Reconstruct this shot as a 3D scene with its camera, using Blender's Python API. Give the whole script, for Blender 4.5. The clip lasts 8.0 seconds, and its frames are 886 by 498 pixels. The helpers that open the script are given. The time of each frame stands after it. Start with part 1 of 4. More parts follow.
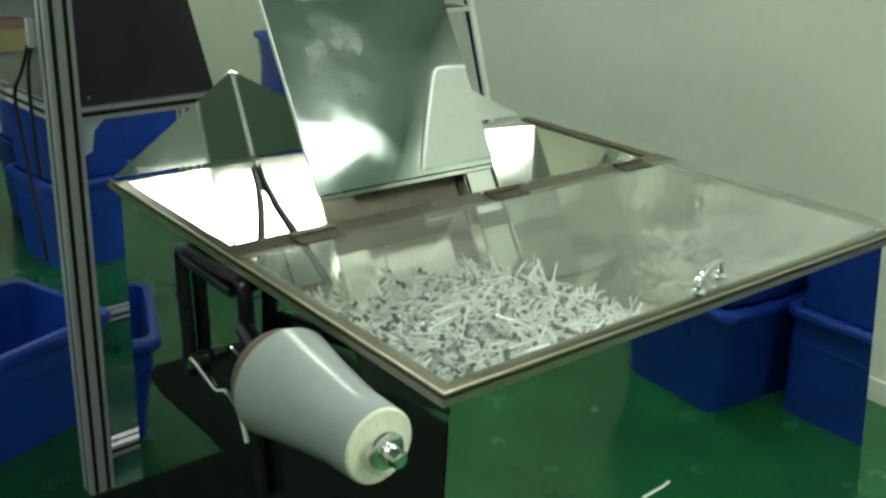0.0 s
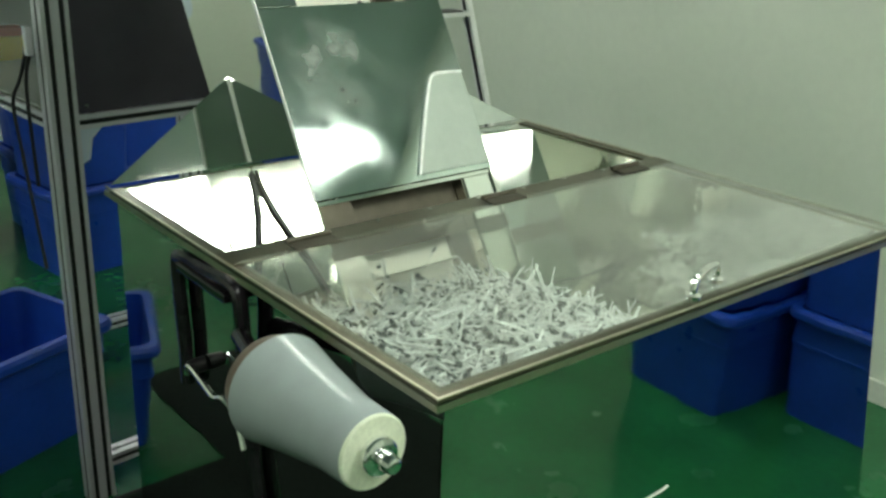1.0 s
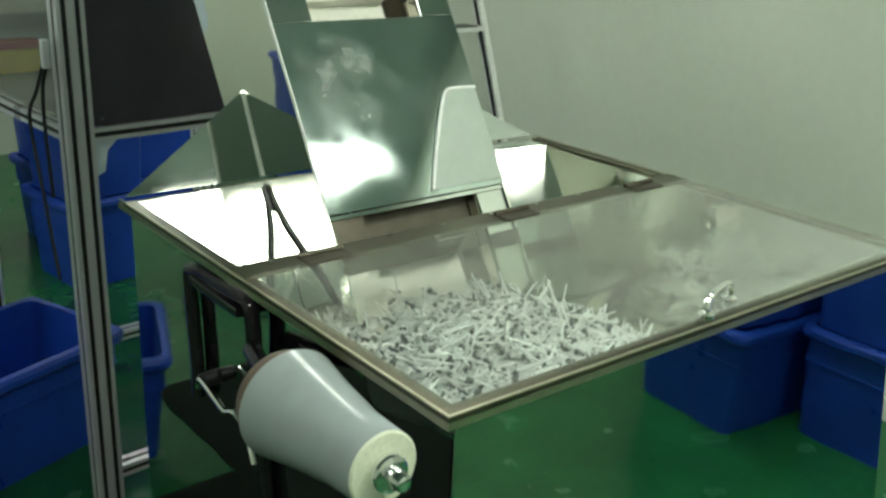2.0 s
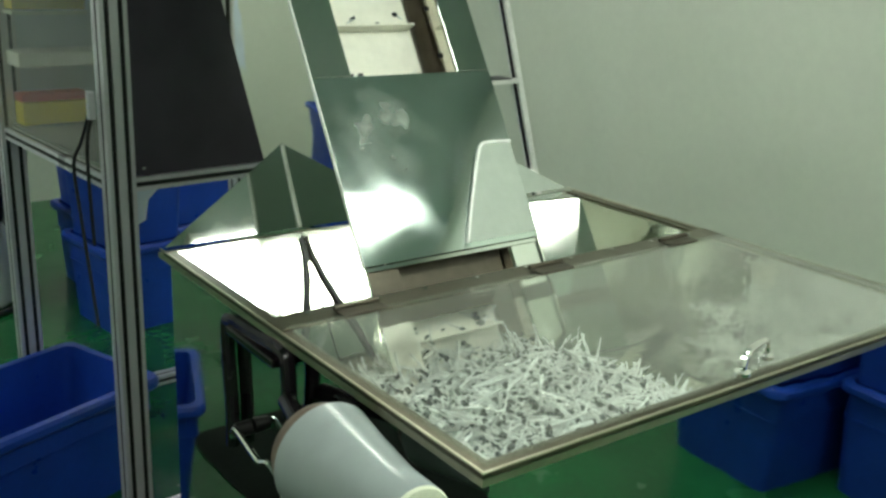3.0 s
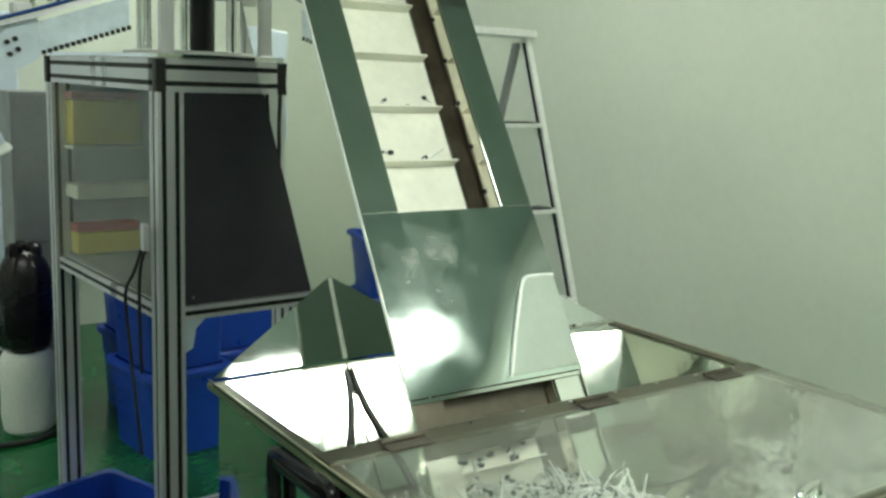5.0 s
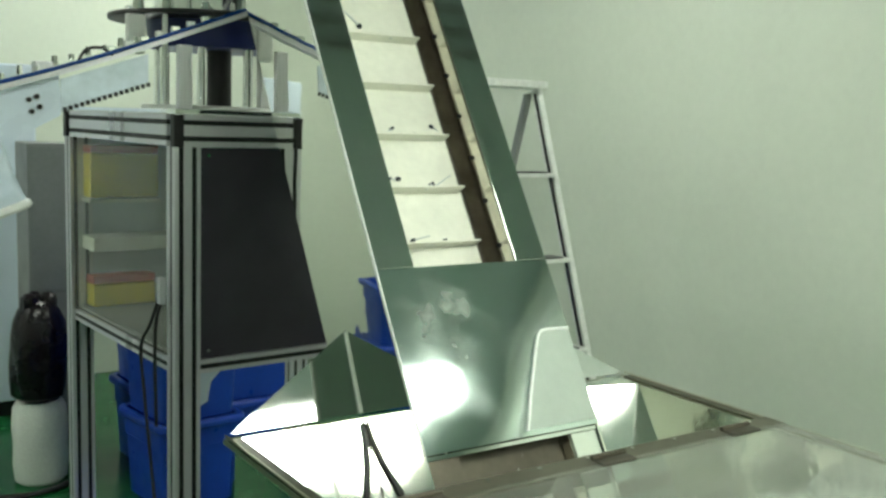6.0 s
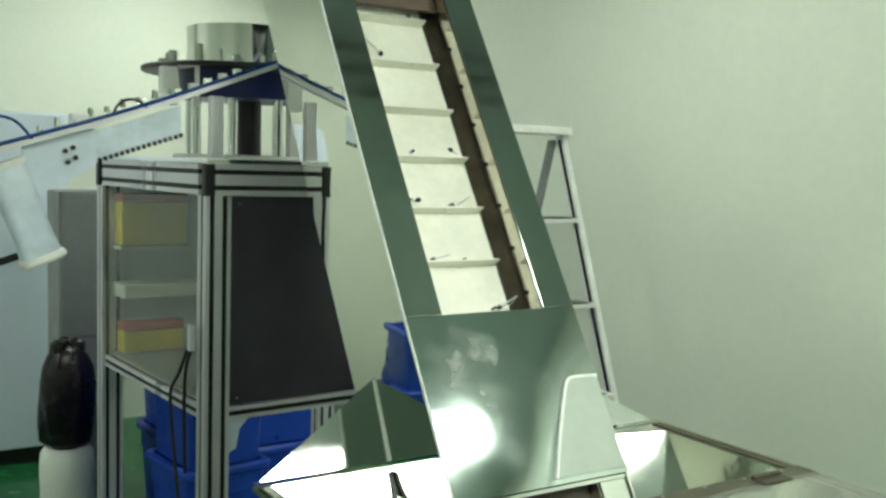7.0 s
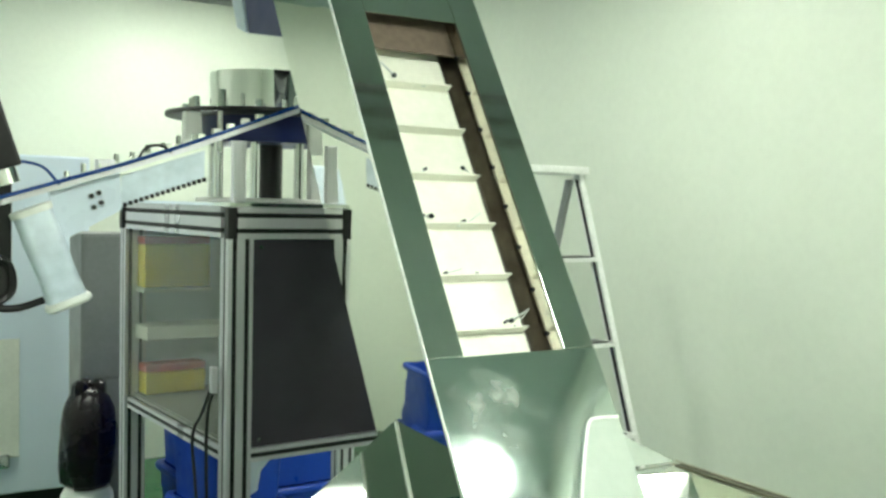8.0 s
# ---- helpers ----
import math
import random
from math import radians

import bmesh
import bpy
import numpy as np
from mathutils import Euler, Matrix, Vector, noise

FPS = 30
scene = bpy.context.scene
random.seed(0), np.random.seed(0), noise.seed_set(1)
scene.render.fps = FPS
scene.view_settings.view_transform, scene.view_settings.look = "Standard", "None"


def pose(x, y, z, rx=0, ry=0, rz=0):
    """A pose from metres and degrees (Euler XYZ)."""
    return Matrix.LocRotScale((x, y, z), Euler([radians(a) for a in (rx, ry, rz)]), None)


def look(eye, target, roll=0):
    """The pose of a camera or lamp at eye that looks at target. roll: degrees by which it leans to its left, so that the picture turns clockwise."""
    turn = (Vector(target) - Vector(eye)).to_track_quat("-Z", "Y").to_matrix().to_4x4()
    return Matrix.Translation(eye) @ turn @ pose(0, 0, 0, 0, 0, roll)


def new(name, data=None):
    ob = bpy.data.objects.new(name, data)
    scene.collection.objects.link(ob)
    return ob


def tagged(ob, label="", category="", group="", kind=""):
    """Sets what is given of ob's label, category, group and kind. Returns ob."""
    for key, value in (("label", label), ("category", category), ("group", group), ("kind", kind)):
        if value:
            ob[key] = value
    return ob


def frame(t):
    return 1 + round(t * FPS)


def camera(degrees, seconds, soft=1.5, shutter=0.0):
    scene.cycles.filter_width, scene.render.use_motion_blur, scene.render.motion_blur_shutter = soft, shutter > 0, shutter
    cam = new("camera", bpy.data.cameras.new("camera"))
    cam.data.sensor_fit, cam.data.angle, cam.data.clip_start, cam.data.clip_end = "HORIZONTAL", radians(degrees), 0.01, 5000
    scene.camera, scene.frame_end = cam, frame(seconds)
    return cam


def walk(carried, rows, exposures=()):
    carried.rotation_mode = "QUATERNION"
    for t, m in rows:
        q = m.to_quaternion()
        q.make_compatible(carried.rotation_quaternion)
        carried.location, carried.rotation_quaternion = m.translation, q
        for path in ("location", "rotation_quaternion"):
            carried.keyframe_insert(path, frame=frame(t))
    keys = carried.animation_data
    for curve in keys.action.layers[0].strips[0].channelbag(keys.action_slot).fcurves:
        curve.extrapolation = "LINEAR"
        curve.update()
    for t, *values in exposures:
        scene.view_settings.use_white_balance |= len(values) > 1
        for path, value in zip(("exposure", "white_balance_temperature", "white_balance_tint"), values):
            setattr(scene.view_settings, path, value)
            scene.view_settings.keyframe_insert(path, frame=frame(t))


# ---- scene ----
cam = camera(49.3, 8.0, soft=2.7)
PATH = [
    (0, (-0.551, -0.625, 1.457), (0.666, 0.791, 0.739), 2.8),
    (0.5, (-0.545, -0.627, 1.456), (0.68, 0.785, 0.745), 2.7),
    (1, (-0.541, -0.63, 1.456), (0.672, 0.794, 0.748), 2.3),
    (2.5, (-0.54, -0.627, 1.464), (0.645, 0.848, 0.817), 2.7),
    (3, (-0.548, -0.63, 1.47), (0.615, 0.885, 0.877), 2.5),
    (3.5, (-0.55, -0.631, 1.473), (0.609, 0.906, 0.929), 2.2),
    (4, (-0.557, -0.634, 1.482), (0.603, 0.926, 1.012), 2.2),
    (4.5, (-0.565, -0.637, 1.487), (0.577, 0.954, 1.083), 2.2),
    (6, (-0.584, -0.635, 1.51), (0.534, 1.003, 1.252), 2.0),
    (6.5, (-0.589, -0.641, 1.518), (0.508, 1.017, 1.302), 1.5),
    (7, (-0.599, -0.641, 1.519), (0.482, 1.033, 1.349), 1.7),
    (7.5, (-0.607, -0.647, 1.52), (0.472, 1.033, 1.393), 1.5),
    (8, (-0.613, -0.648, 1.528), (0.44, 1.05, 1.435), 1.3),
]
EXPOSURE = [(0.0, 0.44), (1.0, 0.44), (2.5, 0.40), (3.5, 0.48), (4.5, 0.55), (6.0, 0.61), (6.5, 0.61), (7.0, 0.67), (7.5, 0.94), (8.0, 1.18)]
walk(cam, [(t, look(eye, target, roll)) for t, eye, target, roll in PATH], EXPOSURE)

# ceiling lights: centre, width, depth
LIGHTS = [(1.635, -0.98, 0.51, 0.18), (1.10, -0.85, 0.44, 0.42), (1.55, -2.16, 0.45, 0.5), (1.25, 1.7, 0.3, 0.5), (-1.75, 3.3, 0.45, 0.8), (-1.05, -0.91, 0.62, 0.40), (1.0, 4.1, 0.70, 0.27), (0.85, -0.3, 0.35, 0.35)]

# ---- light ----
world = bpy.data.worlds.new("world")
scene.world = world
world.use_nodes = True
wbg = world.node_tree.nodes["Background"]
wbg.inputs[0].default_value = (0.75, 0.9, 0.8, 1)
wbg.inputs[1].default_value = 0.05


# ---- materials ----
def material(name, color, rough=0.5, metal=0.0, grain=0.0, grain_scale=60.0, bump=0.0, bump_scale=80.0, stain=0.0, stain_scale=4.0,
             rough_var=0.0, stretch=(1, 1, 1), trans=0.0, ior=1.45, emit=None, emit_strength=0.0, per_object=0.0, coat=0.0, island=0.0):
    m = bpy.data.materials.new(name)
    m.use_nodes = True
    nt = m.node_tree
    p = nt.nodes["Principled BSDF"]
    p.inputs["Roughness"].default_value = rough
    p.inputs["Metallic"].default_value = metal
    p.inputs["IOR"].default_value = ior
    p.inputs["Transmission Weight"].default_value = trans
    p.inputs["Coat Weight"].default_value = coat
    p.inputs["Base Color"].default_value = (*color, 1)
    if emit:
        p.inputs["Emission Color"].default_value = (*emit, 1)
        p.inputs["Emission Strength"].default_value = emit_strength
    tc = nt.nodes.new("ShaderNodeTexCoord")
    mp = nt.nodes.new("ShaderNodeMapping")
    mp.inputs["Scale"].default_value = stretch
    nt.links.new(tc.outputs["Object"], mp.inputs[0])

    def noise_node(scale, detail=4.0):
        n = nt.nodes.new("ShaderNodeTexNoise")
        n.inputs["Scale"].default_value = scale
        n.inputs["Detail"].default_value = detail
        nt.links.new(mp.outputs[0], n.inputs["Vector"])
        return n.outputs["Fac"]

    def ranged(src, lo, hi):
        r = nt.nodes.new("ShaderNodeMapRange")
        r.inputs[1].default_value, r.inputs[2].default_value = 0.3, 0.7
        r.inputs[3].default_value, r.inputs[4].default_value = lo, hi
        nt.links.new(src, r.inputs[0])
        return r.outputs[0]

    factors = []
    if grain:
        factors.append(ranged(noise_node(grain_scale), 1 - grain, 1 + grain))
    if stain:
        factors.append(ranged(noise_node(stain_scale, 6.0), 1 - stain, 1 + stain * 0.6))
    if per_object:
        oi = nt.nodes.new("ShaderNodeObjectInfo")
        r = nt.nodes.new("ShaderNodeMapRange")
        r.inputs[3].default_value, r.inputs[4].default_value = 1 - per_object, 1 + per_object
        nt.links.new(oi.outputs["Random"], r.inputs[0])
        factors.append(r.outputs[0])
    if island:
        ge = nt.nodes.new("ShaderNodeNewGeometry")
        r = nt.nodes.new("ShaderNodeMapRange")
        r.inputs[3].default_value, r.inputs[4].default_value = 1 - island, 1 + island
        nt.links.new(ge.outputs["Random Per Island"], r.inputs[0])
        factors.append(r.outputs[0])
    if factors:
        f = factors[0]
        for g in factors[1:]:
            mu = nt.nodes.new("ShaderNodeMath")
            mu.operation = "MULTIPLY"
            nt.links.new(f, mu.inputs[0])
            nt.links.new(g, mu.inputs[1])
            f = mu.outputs[0]
        vm = nt.nodes.new("ShaderNodeVectorMath")
        vm.operation = "SCALE"
        vm.inputs[0].default_value = color
        nt.links.new(f, vm.inputs["Scale"])
        nt.links.new(vm.outputs[0], p.inputs["Base Color"])
    if rough_var:
        nt.links.new(ranged(noise_node(stain_scale * 1.7, 5.0), max(0.01, rough - rough_var), rough + rough_var), p.inputs["Roughness"])
    if bump:
        b = nt.nodes.new("ShaderNodeBump")
        b.inputs["Strength"].default_value = 1.0
        b.inputs["Distance"].default_value = bump
        nt.links.new(noise_node(bump_scale, 3.0), b.inputs["Height"])
        nt.links.new(b.outputs[0], p.inputs["Normal"])
    return m


M_STEEL = material("polished_steel", (0.56, 0.585, 0.56), 0.03, 1.0, rough_var=0.02, bump=0.0009, bump_scale=3.0, stain=0.05, stain_scale=5)
M_SIDE = material("bright_side_steel", (0.90, 0.91, 0.86), 0.022, 1.0, rough_var=0.012, bump=0.0022, bump_scale=2.6, stain=0.04, stain_scale=5)
M_STEEL_IN = material("hopper_inner_steel", (0.80, 0.81, 0.75), 0.11, 1.0, rough_var=0.05, bump=0.0030, bump_scale=9.0, stain=0.06, stain_scale=6)
M_DECK = material("hopper_deck_steel", (0.84, 0.85, 0.80), 0.07, 1.0, rough_var=0.03, bump=0.0009, bump_scale=6.0, stain=0.05, stain_scale=6)
M_FACE = material("conveyor_face_steel", (0.56, 0.60, 0.56), 0.075, 1.0, rough_var=0.045, bump=0.0007, bump_scale=5.0, stain=0.07, stain_scale=6)
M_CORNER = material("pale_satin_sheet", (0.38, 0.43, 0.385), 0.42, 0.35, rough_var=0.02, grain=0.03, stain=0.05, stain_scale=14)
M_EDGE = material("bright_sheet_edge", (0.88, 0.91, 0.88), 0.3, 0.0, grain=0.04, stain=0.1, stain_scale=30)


def smudged(name, base, centre, radius, scale):
    """A copy of a metal with pale greasy smudges round one place."""
    m = base.copy()
    m.name = name
    nt = m.node_tree
    p = nt.nodes["Principled BSDF"]
    tc = nt.nodes.new("ShaderNodeTexCoord")
    no = nt.nodes.new("ShaderNodeTexNoise")
    no.inputs["Scale"].default_value = scale
    no.inputs["Detail"].default_value = 5.0
    nt.links.new(tc.outputs["Object"], no.inputs["Vector"])
    a = nt.nodes.new("ShaderNodeMapRange")
    a.inputs[1].default_value, a.inputs[2].default_value = 0.40, 0.66
    nt.links.new(no.outputs["Fac"], a.inputs[0])
    di = nt.nodes.new("ShaderNodeVectorMath")
    di.operation = "DISTANCE"
    di.inputs[1].default_value = centre
    nt.links.new(tc.outputs["Object"], di.inputs[0])
    b = nt.nodes.new("ShaderNodeMapRange")
    b.inputs[1].default_value, b.inputs[2].default_value = radius * 0.4, radius
    b.inputs[3].default_value, b.inputs[4].default_value = 0.36, 0.02
    nt.links.new(di.outputs["Value"], b.inputs[0])
    mu = nt.nodes.new("ShaderNodeMath")
    mu.operation = "MULTIPLY"
    nt.links.new(a.outputs[0], mu.inputs[0])
    nt.links.new(b.outputs[0], mu.inputs[1])
    df = nt.nodes.new("ShaderNodeBsdfDiffuse")
    df.inputs[0].default_value = (0.62, 0.66, 0.62, 1)
    mx = nt.nodes.new("ShaderNodeMixShader")
    nt.links.new(mu.outputs[0], mx.inputs[0])
    nt.links.new(p.outputs[0], mx.inputs[1])
    nt.links.new(df.outputs[0], mx.inputs[2])
    nt.links.new(mx.outputs[0], nt.nodes["Material Output"].inputs[0])
    return m


M_INNER = material("dull_inner_steel", (0.74, 0.71, 0.62), 0.11, 1.0, rough_var=0.05, grain=0.06, stain=0.15, stain_scale=18)
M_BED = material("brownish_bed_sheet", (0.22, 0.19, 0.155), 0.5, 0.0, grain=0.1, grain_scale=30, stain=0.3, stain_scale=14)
M_COVER = smudged("smudged_cover_steel", material("cover_steel", (0.50, 0.575, 0.55), 0.075, 1.0, rough_var=0.05, bump=0.0005, bump_scale=5.0, stain=0.07, stain_scale=6), (0.372, 0.115, 0.0), 0.115, 17.0)
M_CHROME = material("chrome", (0.88, 0.89, 0.89), 0.10, 1.0, rough_var=0.03, stain_scale=20)
M_RIM = material("worn_rim_steel", (0.52, 0.50, 0.38), 0.38, 1.0, rough_var=0.02, grain=0.05, grain_scale=90, stain=0.04, stain_scale=12)
M_RIM2 = material("brownish_rim_steel", (0.15, 0.138, 0.10), 0.34, 1.0, rough_var=0.02, grain=0.06, grain_scale=90, stain=0.05, stain_scale=12)
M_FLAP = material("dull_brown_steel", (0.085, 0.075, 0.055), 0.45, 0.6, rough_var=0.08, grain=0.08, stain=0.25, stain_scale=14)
M_SLOT = material("dark_slot_strip", (0.010, 0.010, 0.011), 0.6, grain=0.1)
M_LADDER = material("dull_ladder_metal", (0.74, 0.75, 0.72), 0.45, 0.2, rough_var=0.05, grain=0.06, stain=0.1, stain_scale=15)
# near-black colour that stands for shade on the floor
M_FLOORSHADE = material("dark_floor_shade", (0.006, 0.011, 0.008), 0.85, grain=0.2, grain_scale=80, bump=0.002, bump_scale=120, stain=0.3)
M_FLOORSHADE.node_tree.nodes["Principled BSDF"].inputs["Specular IOR Level"].default_value = 0.2
M_ALU = material("anodised_aluminium", (0.70, 0.69, 0.73), 0.30, 0.45, rough_var=0.05, grain=0.04, grain_scale=200, stretch=(1, 1, 0.05))
M_BLACK = material("black_plastic", (0.012, 0.011, 0.012), 0.38, 0.0, grain=0.2, rough_var=0.08)
M_BLACKTUBE = material("black_enamel", (0.015, 0.012, 0.016), 0.16, 0.0, rough_var=0.06, stain=0.3, stain_scale=15)
M_SMOKE = material("smoked_panel", (0.060, 0.052, 0.068), 0.24, 0.0, rough_var=0.03, stain=0.35, stain_scale=3)
M_BLUE = material("blue_polyethylene", (0.011, 0.056, 0.40), 0.36, 0.0, rough_var=0.1, grain=0.05, stain=0.15, stain_scale=7, per_object=0.12, bump=0.0004, bump_scale=60)
M_NAVY = material("navy_enamel", (0.012, 0.02, 0.12), 0.4, rough_var=0.1, stain=0.2)
M_FLOOR = material("green_epoxy_floor", (0.012, 0.105, 0.035), 0.2, 0.0, rough_var=0.1, grain=0.08, grain_scale=40, stain=0.3, stain_scale=3.0, bump=0.0006, bump_scale=25)
M_WALL = material("white_wall_panel", (0.66, 0.70, 0.61), 0.55, 0.0, rough_var=0.1, grain=0.02, grain_scale=30, stain=0.07, stain_scale=0.9, bump=0.0004, bump_scale=90)
M_CEIL = material("ceiling_paint", (0.39, 0.48, 0.46), 0.8, grain=0.03, stain=0.05, stain_scale=1.0)
M_TRIM = material("pale_trim", (0.68, 0.70, 0.64), 0.5, grain=0.04, stain=0.1)
M_WHITE = material("white_plastic", (0.78, 0.79, 0.76), 0.4, grain=0.03, stain=0.05, stain_scale=8, rough_var=0.08)
M_BELT = material("white_belt", (0.84, 0.84, 0.74), 0.42, grain=0.03, stain=0.1, stain_scale=9, rough_var=0.1)
M_FILM = material("milky_film_roll", (0.34, 0.385, 0.39), 0.26, grain=0.04, grain_scale=30, stain=0.08, stain_scale=10, stretch=(1, 0.05, 1), coat=0.1)
M_FILMEND = material("film_core_end", (0.72, 0.76, 0.60), 0.5, grain=0.08, grain_scale=200, stain=0.05)
M_BROWN = material("brown_board", (0.16, 0.12, 0.09), 0.6, grain=0.15)
M_CLIP = material("clear_plastic_clip", (0.90, 0.95, 0.94), 0.15, island=0.16, per_object=0.1, trans=0.15)
# darker copy of the clip colour: shade in the heap's gaps is painted in
M_CLIPSHADE = material("shaded_lower_clips", (0.40, 0.45, 0.43), 0.4, grain=0.6, grain_scale=70, bump=0.006, bump_scale=70)
M_TIP = material("dark_clip_tip", (0.03, 0.04, 0.045), 0.35, island=0.3)
M_YELLOW = material("yellow_carton", (0.74, 0.58, 0.03), 0.6, grain=0.05, stain=0.1)
M_RED = material("red_stripe", (0.5, 0.09, 0.05), 0.6, grain=0.05)
M_TUBE = material("blue_air_hose", (0.008, 0.05, 0.24), 0.3, rough_var=0.05)
M_PALE = material("pale_grey_enamel", (0.64, 0.72, 0.82), 0.35, rough_var=0.1, stain=0.06, stain_scale=2)
M_SACK = material("white_woven_sack", (0.72, 0.74, 0.70), 0.75, grain=0.08, grain_scale=150, bump=0.004, bump_scale=18, stain=0.08)
M_BAG = material("black_bin_bag", (0.007, 0.004, 0.006), 0.28, rough_var=0.1, bump=0.012, bump_scale=14)
M_LAMP = material("lamp_diffuser", (0.8, 0.8, 0.8), 0.5, emit=(0.93, 1.0, 0.88), emit_strength=22.0)
M_GREY = material("grey_panel", (0.22, 0.23, 0.23), 0.45, rough_var=0.1, grain=0.05, stain=0.1)


def clear(name, color, rough, mist=0.0, haze=(0.70, 0.72, 0.66), edge=0.9):
    """Sheet plastic: glass with a share of plain see-through, and a little haze."""
    m = bpy.data.materials.new(name)
    m.use_nodes = True
    nt = m.node_tree
    nt.nodes.remove(nt.nodes["Principled BSDF"])
    out = nt.nodes["Material Output"]
    gl = nt.nodes.new("ShaderNodeBsdfGlossy")
    gl.inputs["Roughness"].default_value = rough
    tr = nt.nodes.new("ShaderNodeBsdfTransparent")
    tr.inputs[0].default_value = (*color, 1)
    lw = nt.nodes.new("ShaderNodeLayerWeight")
    lw.inputs[0].default_value = 0.5
    po = nt.nodes.new("ShaderNodeMath")
    po.operation = "POWER"
    po.inputs[1].default_value = 4.0
    nt.links.new(lw.outputs["Facing"], po.inputs[0])
    fr = nt.nodes.new("ShaderNodeMapRange")
    fr.inputs[3].default_value, fr.inputs[4].default_value = 0.04, edge
    nt.links.new(po.outputs[0], fr.inputs[0])
    mx = nt.nodes.new("ShaderNodeMixShader")
    nt.links.new(fr.outputs[0], mx.inputs[0])
    nt.links.new(tr.outputs[0], mx.inputs[1])
    nt.links.new(gl.outputs[0], mx.inputs[2])
    last = mx
    if mist:
        df = nt.nodes.new("ShaderNodeBsdfDiffuse")
        df.inputs[0].default_value = (*haze, 1)
        no = nt.nodes.new("ShaderNodeTexNoise")
        no.inputs["Scale"].default_value = 7.0
        no.inputs["Detail"].default_value = 6.0
        tc = nt.nodes.new("ShaderNodeTexCoord")
        nt.links.new(tc.outputs["Object"], no.inputs["Vector"])
        r = nt.nodes.new("ShaderNodeMapRange")
        r.inputs[1].default_value, r.inputs[2].default_value = 0.3, 0.75
        r.inputs[3].default_value, r.inputs[4].default_value = mist * 0.5, mist * 1.5
        nt.links.new(no.outputs["Fac"], r.inputs[0])
        m2 = nt.nodes.new("ShaderNodeMixShader")
        nt.links.new(r.outputs[0], m2.inputs[0])
        nt.links.new(mx.outputs[0], m2.inputs[1])
        nt.links.new(df.outputs[0], m2.inputs[2])
        last = m2
    nt.links.new(last.outputs[0], out.inputs[0])
    return m


M_LID = clear("clear_acrylic_lid", (0.965, 0.985, 0.96), 0.03, 0.065)
M_FROST = clear("hazy_door_sheet", (0.95, 0.96, 0.91), 0.12, 0.065, edge=0.22)
M_SLEEVE = clear("milky_sleeve", (0.88, 0.94, 1.0), 0.2, 0.7, (0.80, 0.88, 0.96))


# ---- mesh helpers ----
def part(name, bm, mat, parent=None, label="", at=None, smooth=False):
    me = bpy.data.meshes.new(name)
    bmesh.ops.recalc_face_normals(bm, faces=bm.faces)
    bm.to_mesh(me)
    bm.free()
    me.materials.append(mat)
    if smooth:
        for f in me.polygons:
            f.use_smooth = True
        me.set_sharp_from_angle(angle=radians(35))
    ob = new(name, me)
    if parent is not None:
        ob.parent = parent
    if at is not None:
        ob.matrix_basis = at
    return tagged(ob, label)


def thing(name, m, label, category, group="", kind=""):
    e = new(name)
    e.empty_display_size = 0.05
    e.matrix_basis = m
    return tagged(e, label, category, group, kind)


def box(x0, y0, z0, x1, y1, z1, bevel=0.0, bm=None):
    own = bmesh.new()
    bmesh.ops.create_cube(own, size=1.0, matrix=Matrix.Translation(((x0 + x1) / 2, (y0 + y1) / 2, (z0 + z1) / 2)) @ Matrix.Diagonal((abs(x1 - x0), abs(y1 - y0), abs(z1 - z0), 1)))
    if bevel:
        bmesh.ops.bevel(own, geom=own.edges[:], offset=bevel, segments=2, profile=0.6, affect="EDGES")
    if bm is None:
        return own
    return merge(bm, own)


def merge(bm, other):
    me = bpy.data.meshes.new("tmp")
    other.to_mesh(me)
    other.free()
    bm.from_mesh(me)
    bpy.data.meshes.remove(me)
    return bm


def cyl(p0, p1, r0, r1=None, seg=20, bevel=0.0, bm=None):
    p0, p1 = Vector(p0), Vector(p1)
    d = p1 - p0
    own = bmesh.new()
    m = Matrix.Translation((p0 + p1) / 2) @ d.to_track_quat("Z", "Y").to_matrix().to_4x4()
    bmesh.ops.create_cone(own, cap_ends=True, segments=seg, radius1=r0, radius2=r0 if r1 is None else r1, depth=d.length, matrix=m)
    if bevel:
        es = [e for e in own.edges if len(e.link_faces) == 2 and max(len(f.verts) for f in e.link_faces) > 4]
        bmesh.ops.bevel(own, geom=es, offset=bevel, segments=2, profile=0.5, affect="EDGES")
    return own if bm is None else merge(bm, own)


def loft(rings, caps=True, cyclic=False, bm=None):
    bm = bm or bmesh.new()
    vs = [[bm.verts.new(p) for p in r] for r in rings]
    pairs = list(zip(vs, vs[1:])) + ([(vs[-1], vs[0])] if cyclic else [])
    for a, b in pairs:
        n = len(a)
        for i in range(n):
            bm.faces.new((a[i], a[(i + 1) % n], b[(i + 1) % n], b[i]))
    if caps and not cyclic:
        bm.faces.new(vs[0][::-1])
        bm.faces.new(vs[-1])
    return bm


def rrect(w, d, r, z, n=4):
    pts = []
    for cx, cy, a0 in ((1, 1, 0), (-1, 1, 90), (-1, -1, 180), (1, -1, 270)):
        for k in range(n + 1):
            a = radians(a0 + 90 * k / n)
            pts.append((cx * (w / 2 - r) + r * math.cos(a), cy * (d / 2 - r) + r * math.sin(a), z))
    return pts


